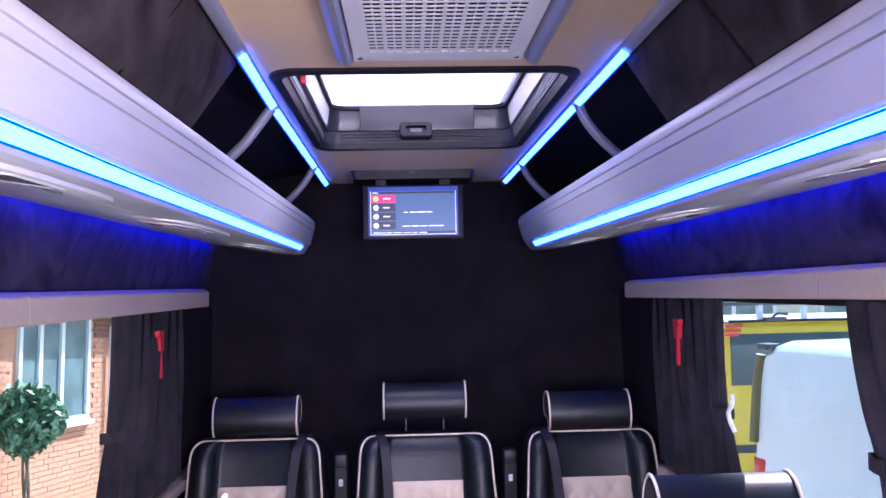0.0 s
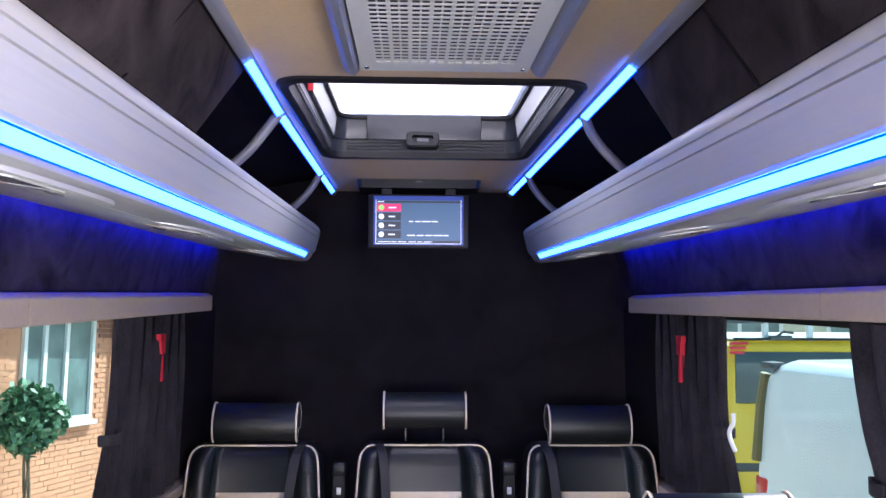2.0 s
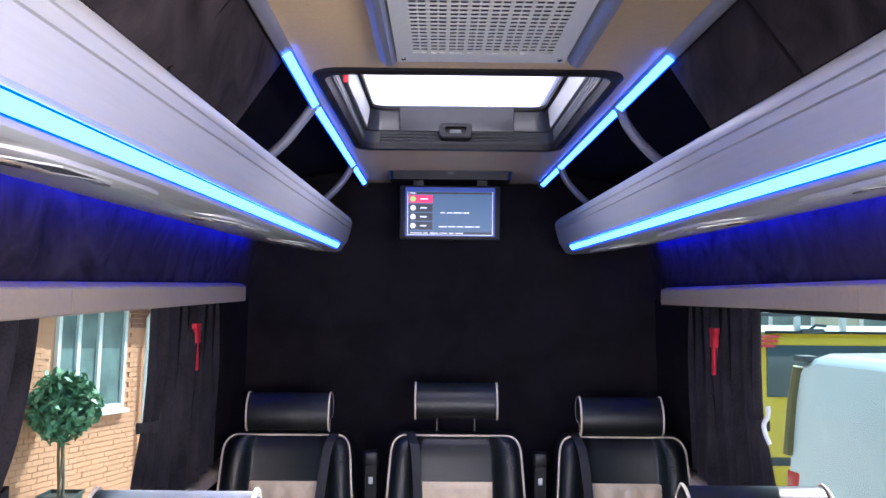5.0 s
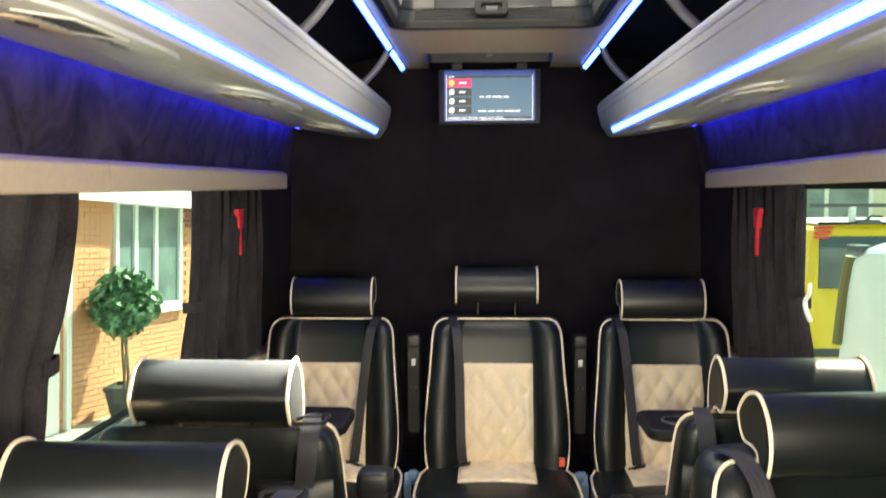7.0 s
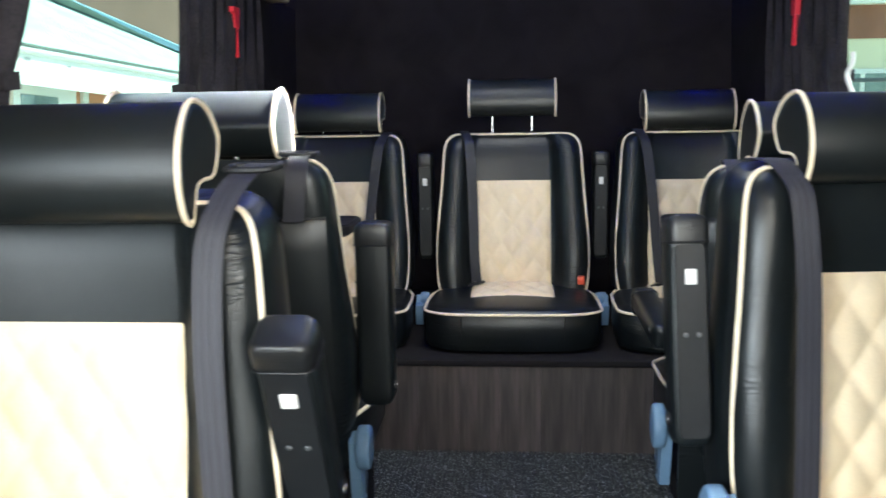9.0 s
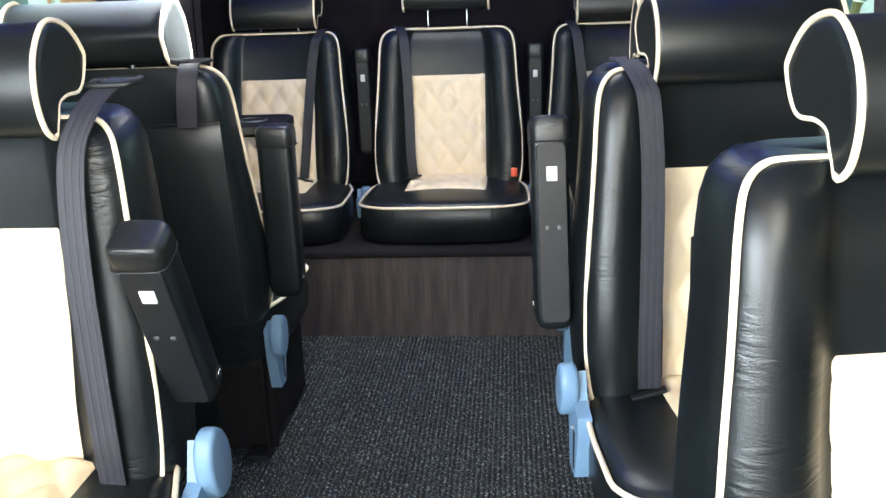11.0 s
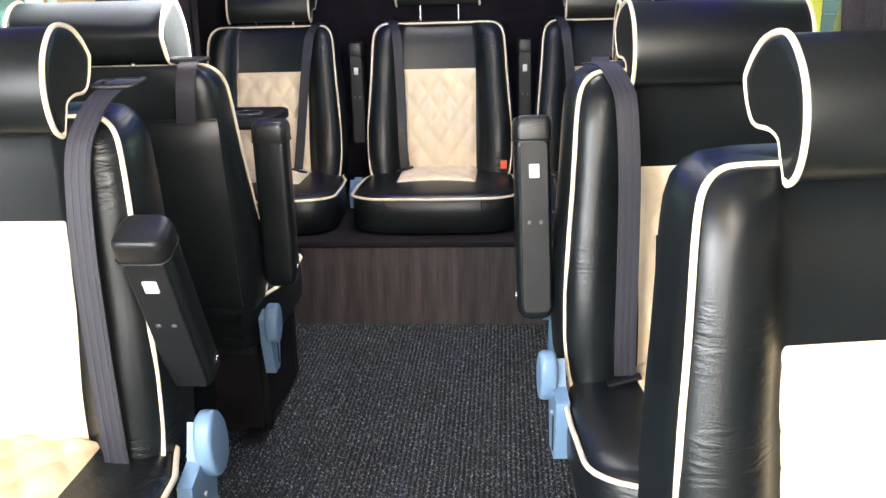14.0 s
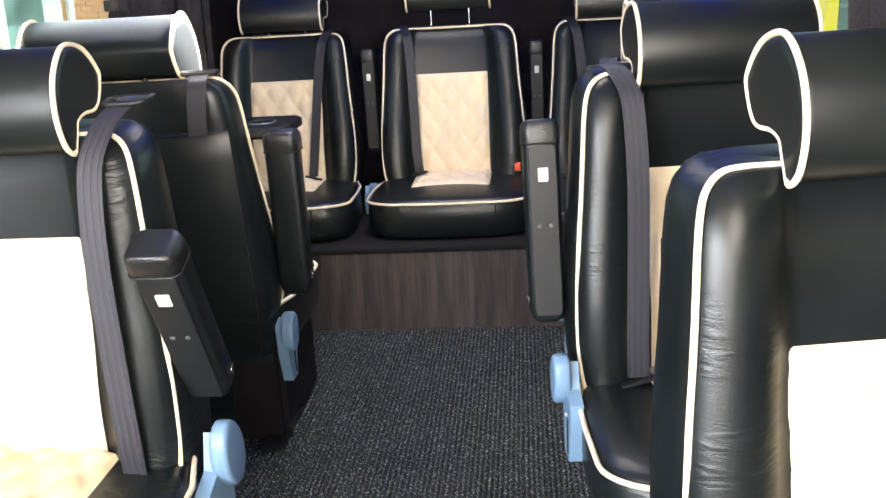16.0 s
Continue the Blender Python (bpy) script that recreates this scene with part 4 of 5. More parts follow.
def recliner(parent, s, hub, small=1.0):
    """Blue-grey hinge cover with its bracket at one side of the seat."""
    br = shared("bracket%d" % s, "hinge_bracket", lambda: loft([[(x, a, b) for a, b in ((-0.085, -0.16), (-0.03, -0.16), (-0.006, -0.06), (0.0, 0.03), (-0.03, 0.055), (-0.055, 0.0), (-0.105, -0.012), (-0.11, -0.06))] for x in (s * 0.268, s * 0.292)]), BLUE_PLASTIC, parent, "blue-grey plastic hinge bracket", Matrix.Translation((s * hub[0], hub[1], hub[2])) @ Matrix.Diagonal((1, small, small, 1)))
    shared("hub", "hinge_cover", lambda: disc(0.041, 0.03, "X", 30, 0.008, 1.48), BLUE_PLASTIC, br, at=Matrix.Translation((s * 0.298, -0.022, 0.012)) @ Matrix.Rotation(radians(12), 4, "X"))
    shared("hub_screw", "screw", lambda: disc(0.0045, 0.004, "X", 12, 0.001), STEEL, br, at=Matrix.Translation((s * 0.294, -0.062, -0.055)))
    shared("bracket_slot%d" % s, "slot", lambda: box(s * 0.288, s * 0.2935, -0.078, -0.066, -0.145, -0.06, 0.002), DARK_PLASTIC, br)


def seat(name, label, x, y, z, turn=0.0, belt=1, arms=(), hinges=(), lift=0.0, floor_z=0.012, buckle=0, group="passenger seats", top=0.366, tall=1.0, out=0.0, hub=(0, 0, 0), half=0.126, tilt=0.0, small=1.0, head=(1.0, 1.0, 1.0, 0.0), wide=1.0, slant=0.0, perch=False, plump=(1.0, 0.0, 0.0)):
    ob = thing(name, pose(x, y, z, tilt, 0, turn), label, "seat", group)
    back = shared("back", "backrest", back_shell, LEATHER, ob, "", Matrix.Diagonal((wide, 1, tall, 1)), sharp=50)
    shared("back_insert%.3f%.3f" % (top, half), "quilted_insert", lambda: back_insert(top, half), CREAM, back, "cream diamond-quilted leather insert", sharp=60)
    shared("back_piping", "piping", back_piping, PIPING, back, "cream piping")
    for s in (-1, 1):
        shared("back_seam%d%.3f" % (s, half), "seam", lambda: tube([(s * (half + 0.002), LEAN * q - 0.001 + lumbar(q), q) for q in (0.01, 0.1, 0.2, 0.3, 0.366, 0.44, 0.50)], 0.0014, 6), DARK_PLASTIC, back)
    for c in (-1, 1):
        shared("column%d" % c, "back_column", lambda: loft([[(c * a, LEAN * q + 0.142 * back_depth(q) + d, q) for a, d in ((0.085, -0.01), (0.092, e), (0.20, e), (0.240, -0.004), (0.236, -0.02), (0.10, -0.02))] for q, e in ((0.02, 0.002), (0.06, 0.014), (0.37, 0.016), (0.424, 0.012), (0.434, 0.001))]), TAUT_LEATHER, back, "black leather pocket flap")
        shared("column_seam%d" % c, "seam", lambda: tube([(c * a, LEAN * 0.431 + 0.142 * back_depth(0.431) + e, 0.432) for a, e in ((0.088, 0.004), (0.15, 0.008), (0.20, 0.006), (0.238, -0.004))], 0.0028, 6), DARK_PLASTIC, back)
    cush = shared("cushion", "cushion", cushion_shell, LEATHER, ob, "", Matrix.Translation((plump[1], 0, 0.0022 * tilt + plump[2])) @ Matrix.Rotation(radians(-0.8 * tilt), 4, "X") @ Matrix.Diagonal((plump[0], 1, 1, 1)), sharp=50)
    shared("cushion_insert%.3f" % half, "quilted_insert", lambda: cushion_insert(half * wide + 0.004), CREAM, cush, "cream quilted leather insert", sharp=60)
    shared("cushion_piping", "piping", cushion_piping, PIPING, cush, "cream piping")
    for s in (-1, 1):
        shared("front_seam%d" % s, "seam", lambda: tube([(s * 0.155, -0.354, 0.0), (s * 0.155, -0.3565, -0.05), (s * 0.152, -0.352, -0.10)], 0.0018, 6), DARK_PLASTIC, cush)
    head = shared("headrest", "headrest", headrest_pad, TAUT_LEATHER, ob, at=Matrix.Translation((0, LEAN * 0.53 + 0.035 + head[3], 0.518 + lift)) @ Matrix.Diagonal((head[0], head[2], head[1], 1)), sharp=50)
    for s in (-1, 1):
        shared("head_piping%d" % s, "piping", lambda: headrest_piping(s), PIPING, head, "cream piping")
        shared("post", "headrest_post", lambda: tube([(0, 0, -0.09), (0, 0, 0.06)], 0.0048, 10), CHROME, head, "chrome post", Matrix.Translation((s * 0.073, 0.015, 0)))
    if belt:
        b = shared("belt%d%.3f%.3f%d%d" % (belt, out, slant, turn > 90, perch), "seat_belt", lambda: strap(belt_line(belt, out, slant, turn > 90, perch), 0.032 if slant else 0.038), WEBBING_BLACK if slant else WEBBING, ob, "dark grey seat belt webbing", Matrix.Diagonal((1, 1, tall, 1)))
        for k in () if slant else (-1, 0, 1):
            shared("belt_stripe%d%d%.3f%.3f%d%d" % (belt, k, out, slant, turn > 90, perch), "stripe", lambda: strap([(a + k * 0.0108, c - 0.0016, d + 0.0006) for a, c, d in belt_line(belt, out, slant, turn > 90, perch)], 0.0045, 0.0012), WEBBING_EDGE, b)
        if not slant and x < 0:
            shared("guide", "belt_guide", lambda: tube(smooth_line([(-0.026, -0.01, 0), (-0.022, -0.020, 0), (0.022, -0.020, 0), (0.036, -0.005, 0.002), (0.036, 0.016, 0.002), (0.024, 0.024, 0), (-0.024, 0.016, 0)], 5, True), 0.0046, 8, shut=True), DARK_PLASTIC, ob, "black belt guide", Matrix.Translation((belt * (0.196 + out), 0.160 if turn > 90 else 0.142, (0.573 if perch else 0.5475) * tall)))
        shared("anchor", "belt_anchor", lambda: box(-0.030, 0.030, -0.010, 0.006, -0.003, 0.004, 0.002), DARK_PLASTIC, ob, "black belt anchor", Matrix.Translation((belt * (0.170 + out - slant + 0.014 * perch), -0.052, 0.03)) @ Matrix.Rotation(radians(belt * 14), 4, "Y"))
    if buckle:
        bk = part("buckle", box(buckle * 0.225 - 0.012, buckle * 0.225 + 0.012, -0.045, -0.02, 0.01, 0.050, 0.003), DARK_PLASTIC, ob, "belt buckle with orange-red button")
        part("button", box(buckle * 0.225 - 0.011, buckle * 0.225 + 0.011, -0.049, -0.03, 0.026, 0.054, 0.003), ORANGE_RED, bk)
    for a in arms:
        armrest(ob, *a)
    for s in hinges:
        recliner(ob, s, hub, small)
    low = floor_z - z
    s_aisle = 1 if x < 0 else -1
    if low < -0.15:
        base = part("pedestal", box(-0.22, 0.22, -0.28, 0.02, -0.15, -0.118, 0.006), DARK_PLASTIC, ob, "black steel seat frame")
        for s in (-1, 1):
            for yy in (-0.26, -0.02):
                part("leg", loft([[(s * 0.205 + a, yy + b, q) for a, b in ((-0.016, -0.018), (0.016, -0.018), (0.016, 0.018), (-0.016, 0.018))] for q in (low + 0.012, -0.149)]), DARK_PLASTIC, base)
            part("floor_rail", box(s * 0.205 - 0.024, s * 0.205 + 0.024, -0.34, 0.06, low - 0.004, low + 0.014, 0.003), DARK_PLASTIC, base)
        if turn > 90:
            part("side_skirt", loft([[(-s_aisle * (0.228 + w), yy, q) for yy, w in ((-0.33, 0), (-0.2, 0.004), (-0.08, -0.003), (0.03, 0.0), (0.03, -0.006), (-0.33, -0.006))] for q in (low + 0.006, -0.09)]), CARPET, base, "black cloth skirt")
        if turn > 90:
            part("back_skirt", loft([[(hx, yy, q) for hx, yy in ((-0.12, 0.040), (0.0, 0.046), (0.12, 0.040), (0.262, 0.044), (0.262, 0.036), (-0.12, 0.032))] for q in (low + 0.075, -0.02)]), LEATHER, base, "black leather back flap")
            # black cloth sheet, added to carry the dark shade under the seat as well
            part("under_shade_cloth", loft([[(hx, yy, q) for hx, yy in ((-0.24, 0.004), (-0.1, 0.012), (0.08, 0.004), (0.24, 0.010), (0.24, 0.003), (-0.24, -0.003))] for q in (low + 0.006, -0.10)]), CARPET, base, "black cloth added for the dark gap below the seat")
        part("skirt", loft([[(hx, yy, q) for hx, yy in ((-0.23, -0.30), (0.23, -0.30), (0.23, -0.292), (-0.23, -0.292))] for q in (low + 0.03, -0.118)]), CARPET, base)
    return ob


Z_REAR = STEP + 0.122
seat("passenger_seat", "black leather seat with cream quilted insert on the rear platform", -0.585, 3.275, Z_REAR, belt=1, hinges=(1,), floor_z=STEP, tall=0.968, group="rear bench seats", lift=0.028, out=-0.016, small=0.46, hub=(0, 0.03, -0.045), top=0.374, half=0.136, wide=0.955, head=(0.93, 0.80, 0.95, 0.008), slant=0.055)
seat("passenger_seat", "black leather centre seat with raised headrest and cream quilted insert", 0.010, 3.283, Z_REAR, belt=-1, arms=((-1, 0, 0.115, 0.12, 0.0, 1.0, 0.74), (1, 0, 0.115, 0.12, 0.0, 1.0, 0.74)), hinges=(-1, 1), lift=0.072, floor_z=STEP, tall=0.968, buckle=1, group="rear bench seats", out=-0.022, small=0.46, hub=(0, 0.03, -0.045), top=0.374, half=0.131, wide=0.982, head=(0.93, 0.76, 0.95, 0.008), slant=0.028)
seat("passenger_seat", "black leather seat with cream quilted insert on the rear platform", 0.597, 3.275, Z_REAR, belt=-1, hinges=(-1,), floor_z=STEP, tall=0.968, group="rear bench seats", lift=0.021, out=-0.016, small=0.46, hub=(0, 0.03, -0.045), top=0.374, half=0.148, wide=0.955, head=(0.93, 0.80, 0.95, 0.008), slant=0.045)
seat("passenger_seat", "black leather seat with cream quilted insert facing forwards", -0.5486, 1.4185, 0.3187, -0.48, belt=1, arms=((1, 20, 0.147, 0.052, -0.0045, 0.86),), hinges=(1,), top=0.388, tall=1.031, lift=0.0286, out=0.024, hub=(0.0316, 0.0386, 0.0365), half=0.135, tilt=5.36, head=(1.02, 0.9155, 1.041, -0.0131), wide=1.03, perch=True, plump=(1.10, 0.006, 0.027))
seat("passenger_seat", "black leather seat turned to face the rear bench", -0.564, 2.105, 0.369, 180, belt=-1, arms=((-1, 0, 0.065, 0.0),), hinges=(-1,), hub=(-0.03, 0.03, -0.076), small=0.76, head=(1.0, 1.06, 1.0, 0.0), lift=-0.010)
seat("passenger_seat", "black leather seat with cream quilted insert facing forwards", 0.6142, 1.7304, 0.3429, 6.29, belt=-1, arms=((-1, -14.1, 0.1385, 0.0534, 0.0095, 1.0, 0.88),), hinges=(-1,), top=0.375, tall=1.024, lift=0.0175, hub=(0.006, -0.015, 0.026), half=0.1287, tilt=3.13, small=0.82, head=(0.971, 0.8616, 1.005, -0.0045), wide=1.038, plump=(1.03, -0.004, 0.0))
seat("passenger_seat", "black leather seat with cream quilted insert next to the aisle", 0.6997, 1.1147, 0.3226, 8.67, belt=0, half=0.1414, top=0.3362, tall=0.993, lift=0.0142, tilt=1.49, head=(0.974, 0.9285, 1.077, -0.0097), wide=1.06)
seat("passenger_seat", "black leather seat turned to face the rear bench", 0.645, 2.335, 0.335, 180, belt=1, arms=((1, 88, 0.125, 0.0, -0.01, 1.0, 0.85),), hinges=(1,), hub=(0, 0, -0.085), small=0.86)


def folding_table(s):
    ob = thing("folding_table", Matrix.Translation((s * 0.665, 2.88, 0.665)), "black folding side table with cup holders", "table", "folding side tables")
    part("table_top", loft([round_rect(-0.21, 0.21, -0.115, 0.115, 0.035, -0.022), round_rect(-0.222, 0.222, -0.125, 0.125, 0.04, -0.014), round_rect(-0.222, 0.222, -0.125, 0.125, 0.04, 0.008), round_rect(-0.214, 0.214, -0.118, 0.118, 0.035, 0.013),
                            round_rect(-0.205, 0.205, -0.11, 0.11, 0.03, 0.009)]), DARK_PLASTIC, ob)
    for x in (-0.12, 0.12):
        cup = part("cup_holder", tube([(x + 0.04 * math.cos(a), 0.04 * math.sin(a), 0.011) for a in (2 * math.pi * k / 24 for k in range(24))], 0.004, 6, shut=True), GREY_PLASTIC, ob, "dark cup holder ring")
        part("cup_well", disc(0.036, 0.004, "Z", 24, 0), CARPET, cup, at=Matrix.Translation((x, 0, 0.0115)))
    part("wall_bracket", box(s * 0.19, s * 0.218, -0.08, 0.08, -0.10, -0.015, 0.004), DARK_PLASTIC, ob)


folding_table(-1)
folding_table(1)

# oak planks on the face of the platform, one by one
riser = tagged(part("riser", box(-0.974, 0.974, STEP_Y + 0.006, STEP_Y + 0.0115, -0.004, STEP - 0.003), CARPET), "front of the platform clad in dark oak planks", kind="structure")
plank = None
xs, k = -0.972, 0
while xs < 0.965:
    w = min(0.118, 0.972 - xs)
    bm = box(-w / 2 + 0.0001, w / 2 - 0.0001, -0.003, 0.0055, 0.0, STEP - 0.003, 0.0006, 1)
    if plank is None or abs(w - 0.118) > 1e-6:
        p = part("plank", bm, OAK, riser, at=Matrix.Translation((xs + w / 2, STEP_Y, 0)))
        plank = plank or p.data
    else:
        bm.free()
        part("plank", plank, OAK, riser, at=Matrix.Translation((xs + w / 2, STEP_Y, 0)))
    xs += w


# ---------------- outside ----------------
SLOPE = -0.063
GROUND = -0.62


def ground_z(y, x=2.0):
    return GROUND + SLOPE * y + 0.05 * min(0.0, max(-14.0, x - 2.0))


TARMAC = material("pale_concrete", (0.42, 0.40, 0.37), 0.9, grain=0.15, grain_size=25, stain=0.25, stain_size=0.6, bump=0.4, bump_size=60)
BRICK = material("orange_brick", (0.67, 0.31, 0.18), 0.85, grain=0.08, grain_size=30, stain=0.10, stain_size=1.5, bump=0.4, bump_size=80)
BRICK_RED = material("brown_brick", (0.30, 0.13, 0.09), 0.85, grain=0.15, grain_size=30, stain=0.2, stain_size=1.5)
MORTAR = material("mortar", (0.68, 0.345, 0.215), 0.95, grain=0.1)
WHITE = material("white_upvc", (0.80, 0.80, 0.79), 0.35, grain=0.02, stain=0.03)
TILE = material("green_grey_roof_tile", (0.33, 0.39, 0.37), 0.8, grain=0.15, stain=0.2, stain_size=2)
RIDGE = material("blue_grey_ridge_tile", (0.10, 0.20, 0.28), 0.7, grain=0.15, stain=0.2, stain_size=2)
PINK_BRICK = material("brown_pink_brick", (0.44, 0.27, 0.205), 0.9, grain=0.06, grain_size=12, stain=0.12, stain_size=0.5, bump=0.3, bump_size=30)
LEAF = material("green_leaf", (0.11, 0.235, 0.125), 0.42, grain=0.4, grain_size=8, stain=0.3, stain_size=12)
BARK = material("bark", (0.20, 0.15, 0.10), 0.85, grain=0.3, grain_size=60, bump=0.6, bump_size=90)
POT = material("dark_grey_pot", (0.045, 0.05, 0.05), 0.5, grain=0.1)
VAN_WHITE = material("white_van_paint", (0.80, 0.85, 0.85), 0.25, grain=0.01, stain=0.04, stain_size=1, coat=0.5)
VAN_YELLOW = material("yellow_paint", (0.85, 0.55, 0.02), 0.3, grain=0.02, stain=0.05, stain_size=1.5, coat=0.4)
DARK_GLASS = material("dark_vehicle_glass", (0.035, 0.055, 0.06), 0.08, stain=0.2, stain_size=1.5, spec=0.8)
HOUSE_GLASS = material("house_glass", (0.16, 0.22, 0.22), 0.08, stain=0.3, stain_size=2.5, spec=0.8)
OLIVE = material("olive_brown_trim", (0.20, 0.15, 0.05), 0.5, grain=0.1, stain=0.2, stain_size=3)
TAIL_RED = material("red_lamp_lens", (0.65, 0.02, 0.02), 0.15, coat=0.6, stain=0.1)
RUBBER = material("rubber", (0.02, 0.02, 0.02), 0.7, grain=0.2)

far = 400
bm = loft([[(a, b, ground_z(min(b, 60), a)) for a in (-far, -12, 2, far)] for b in (-far, 60, 1500)], closed=False)
tagged(part("ground", bm, TARMAC), "pale concrete yard sloping away", kind="structure")

d_wall = Vector((0.18, 0.98, SLOPE)).normalized()
up_wall = (Vector((0, 0, 1)) - d_wall * d_wall.z).normalized()
n_wall = up_wall.cross(d_wall)
HOUSE_AT = Matrix.Translation((-5.4, 11.1, ground_z(11.1) - 0.02)) @ Matrix((d_wall, n_wall, up_wall)).transposed().to_4x4()


def house():
    """House across the yard: own x runs along its wall, y into it."""
    ob = thing("house", HOUSE_AT, "orange brick bungalow with white windows and tiled roof", "house")
    bm = bmesh.new()
    win = (0.92, 2.68, 1.07, 2.67)
    eave = -0.30
    box(-9, win[0], 0.02, 0.3, -0.6, 2.75, bm=bm)
    box(win[1], 3.9, 0.02, 0.3, -0.6, 2.75, bm=bm)
    box(win[0], win[1], 0.02, 0.3, -0.6, win[2], bm=bm)
    box(win[0], win[1], 0.02, 0.3, win[3], 2.75, bm=bm)
    box(3.6, 3.9, 0.3, 6.0, -0.6, 2.75, bm=bm)
    wall = part("wall", bm, MORTAR, ob, "orange brick wall")
    rest = bmesh.new()
    rnd = random.Random(4)
    one = {}
    count = 0
    for r in range(-7, 36):
        z = 0.0765 * r
        x = -1.2 - (0.1125 if r % 2 else 0)
        while x < 3.88:
            a, b = x, min(x + 0.216, 3.89)
            x += 0.225
            if a < 3.9 and b > -1.2 and not (b > win[0] - 0.02 and a < win[1] + 0.02 and z + 0.067 > win[2] - 0.05 and z < win[3]):
                # bricks high up to the right of the window take the darker brown
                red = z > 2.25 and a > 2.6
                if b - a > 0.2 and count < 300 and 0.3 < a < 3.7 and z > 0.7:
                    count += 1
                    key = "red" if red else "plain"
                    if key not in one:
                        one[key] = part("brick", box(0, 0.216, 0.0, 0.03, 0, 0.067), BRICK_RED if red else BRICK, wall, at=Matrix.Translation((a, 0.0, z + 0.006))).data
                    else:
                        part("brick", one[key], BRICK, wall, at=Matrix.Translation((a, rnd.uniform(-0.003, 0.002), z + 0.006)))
                else:
                    box(a, b, rnd.uniform(-0.003, 0.002), 0.03, z + 0.006, z + 0.073, bm=rest)
    tagged(part("brickwork", rest, BRICK, wall), kind="stuff")
    w = part("window", sheet_with_hole(win[0], win[1], win[2], win[3], -0.035, 0.04, (win[0] + 0.07, win[1] - 0.07, win[2] + 0.08, win[3] - 0.08)), WHITE, ob, "white framed window", Matrix.Rotation(math.pi / 2, 4, "X") @ Matrix.Diagonal((1, 1, -1, 1)))
    for m in (1.42, 1.95):
        part("mullion", box(m - 0.04, m + 0.04, win[2] + 0.08, win[3] - 0.08, -0.03, 0.035), WHITE, w)
    part("pane", box(win[0] + 0.06, win[1] - 0.06, win[2] + 0.07, win[3] - 0.07, 0.012, 0.02), HOUSE_GLASS, w)
    part("sill", box(win[0] - 0.06, win[1] + 0.06, win[2] - 0.06, win[2], -0.10, 0.02), WHITE, w)
    part("fascia", box(-9, 3.98, eave, eave + 0.04, 2.595, 3.02), WHITE, ob, "white fascia board")
    for x, z, w, h in ((-1.86, 2.88, 0.10, 0.12), (-1.66, 2.86, 0.12, 0.10), (-1.46, 2.86, 0.11, 0.11), (-0.76, 2.85, 0.08, 0.09), (1.32, 2.69, 0.05, 0.06), (1.72, 2.81, 0.07, 0.03), (1.84, 2.67, 0.06, 0.04)):
        part("lettering_bar", box(x, x + w, eave - 0.004, eave + 0.001, z, z + h * 0.3), STEEL, ob, "grey lettering bar")
    part("soffit", box(-9, 3.98, eave + 0.04, 0.3, 2.68, 2.72), WHITE, ob)
    part("gutter", loft([[(x, eave - 0.05 * math.sin(a), 2.98 - 0.05 * math.cos(a)) for a in (math.pi * k / 8 for k in range(9))] for x in (-9, 4.0)], closed=False), WHITE, ob)
    part("drainpipe", tube([(3.25, eave + 0.02, 2.9), (3.25, eave + 0.06, 2.75), (3.22, -0.07, 2.45), (3.22, -0.06, 0.1)], 0.034, 10), WHITE, ob, "white drainpipe")
    roof = bmesh.new()
    run = 4.5 * math.cos(radians(27))
    loft([[(-9, 0, z), (4.0, 0, z), (4.0 - run, 4.5, z), (-9, 4.5, z)] for z in (-0.06, 0.0)], bm=roof)
    for k in range(22):
        end = 4.0 - 0.2 * k * math.cos(radians(27)) - 0.03
        x = -4.5 - (0.16 if k % 2 else 0)
        while x < end - 0.05:
            box(x, min(x + 0.322, end), 0.2 * k - 0.02, 0.2 * k + 0.2, 0.002, 0.03, bm=roof)
            x += 0.33
    part("roof", roof, TILE, ob, "green-grey tiled hipped roof", Matrix.Translation((0, eave - 0.04, 3.02)) @ Matrix.Rotation(radians(27), 4, "X"))
    rise = 4.5 * math.sin(radians(27))
    part("end_roof", loft([[(4.02, eave - 0.02, 2.98 + q), (4.02, 6.3, 2.98 + q), (4.02 - run, 6.3 - run + 0.6, 2.98 + rise + q), (4.02 - run, eave - 0.02 + run, 2.98 + rise + q)] for q in (0.0, 0.04)]), TILE, ob)
    part("hip_ridge", tube([(4.01, eave - 0.03, 3.05), (4.01 - run, eave - 0.03 + run, 3.06 + rise)], 0.12, 8), RIDGE, ob, "blue-grey ridge tiles")
    door = part("side_door", box(-1.35, -0.28, -0.05, 0.015, -0.35, 2.66, 0.006), WHITE, ob, "white side door with tall glass")
    part("pane", box(-1.24, -0.62, -0.056, -0.048, 0.55, 2.52, 0.003), HOUSE_GLASS, door)
    part("door_frame", box(-0.15, -0.05, -0.06, 0.0, -0.36, 2.67, 0.006), WHITE, ob)
    return ob


house()


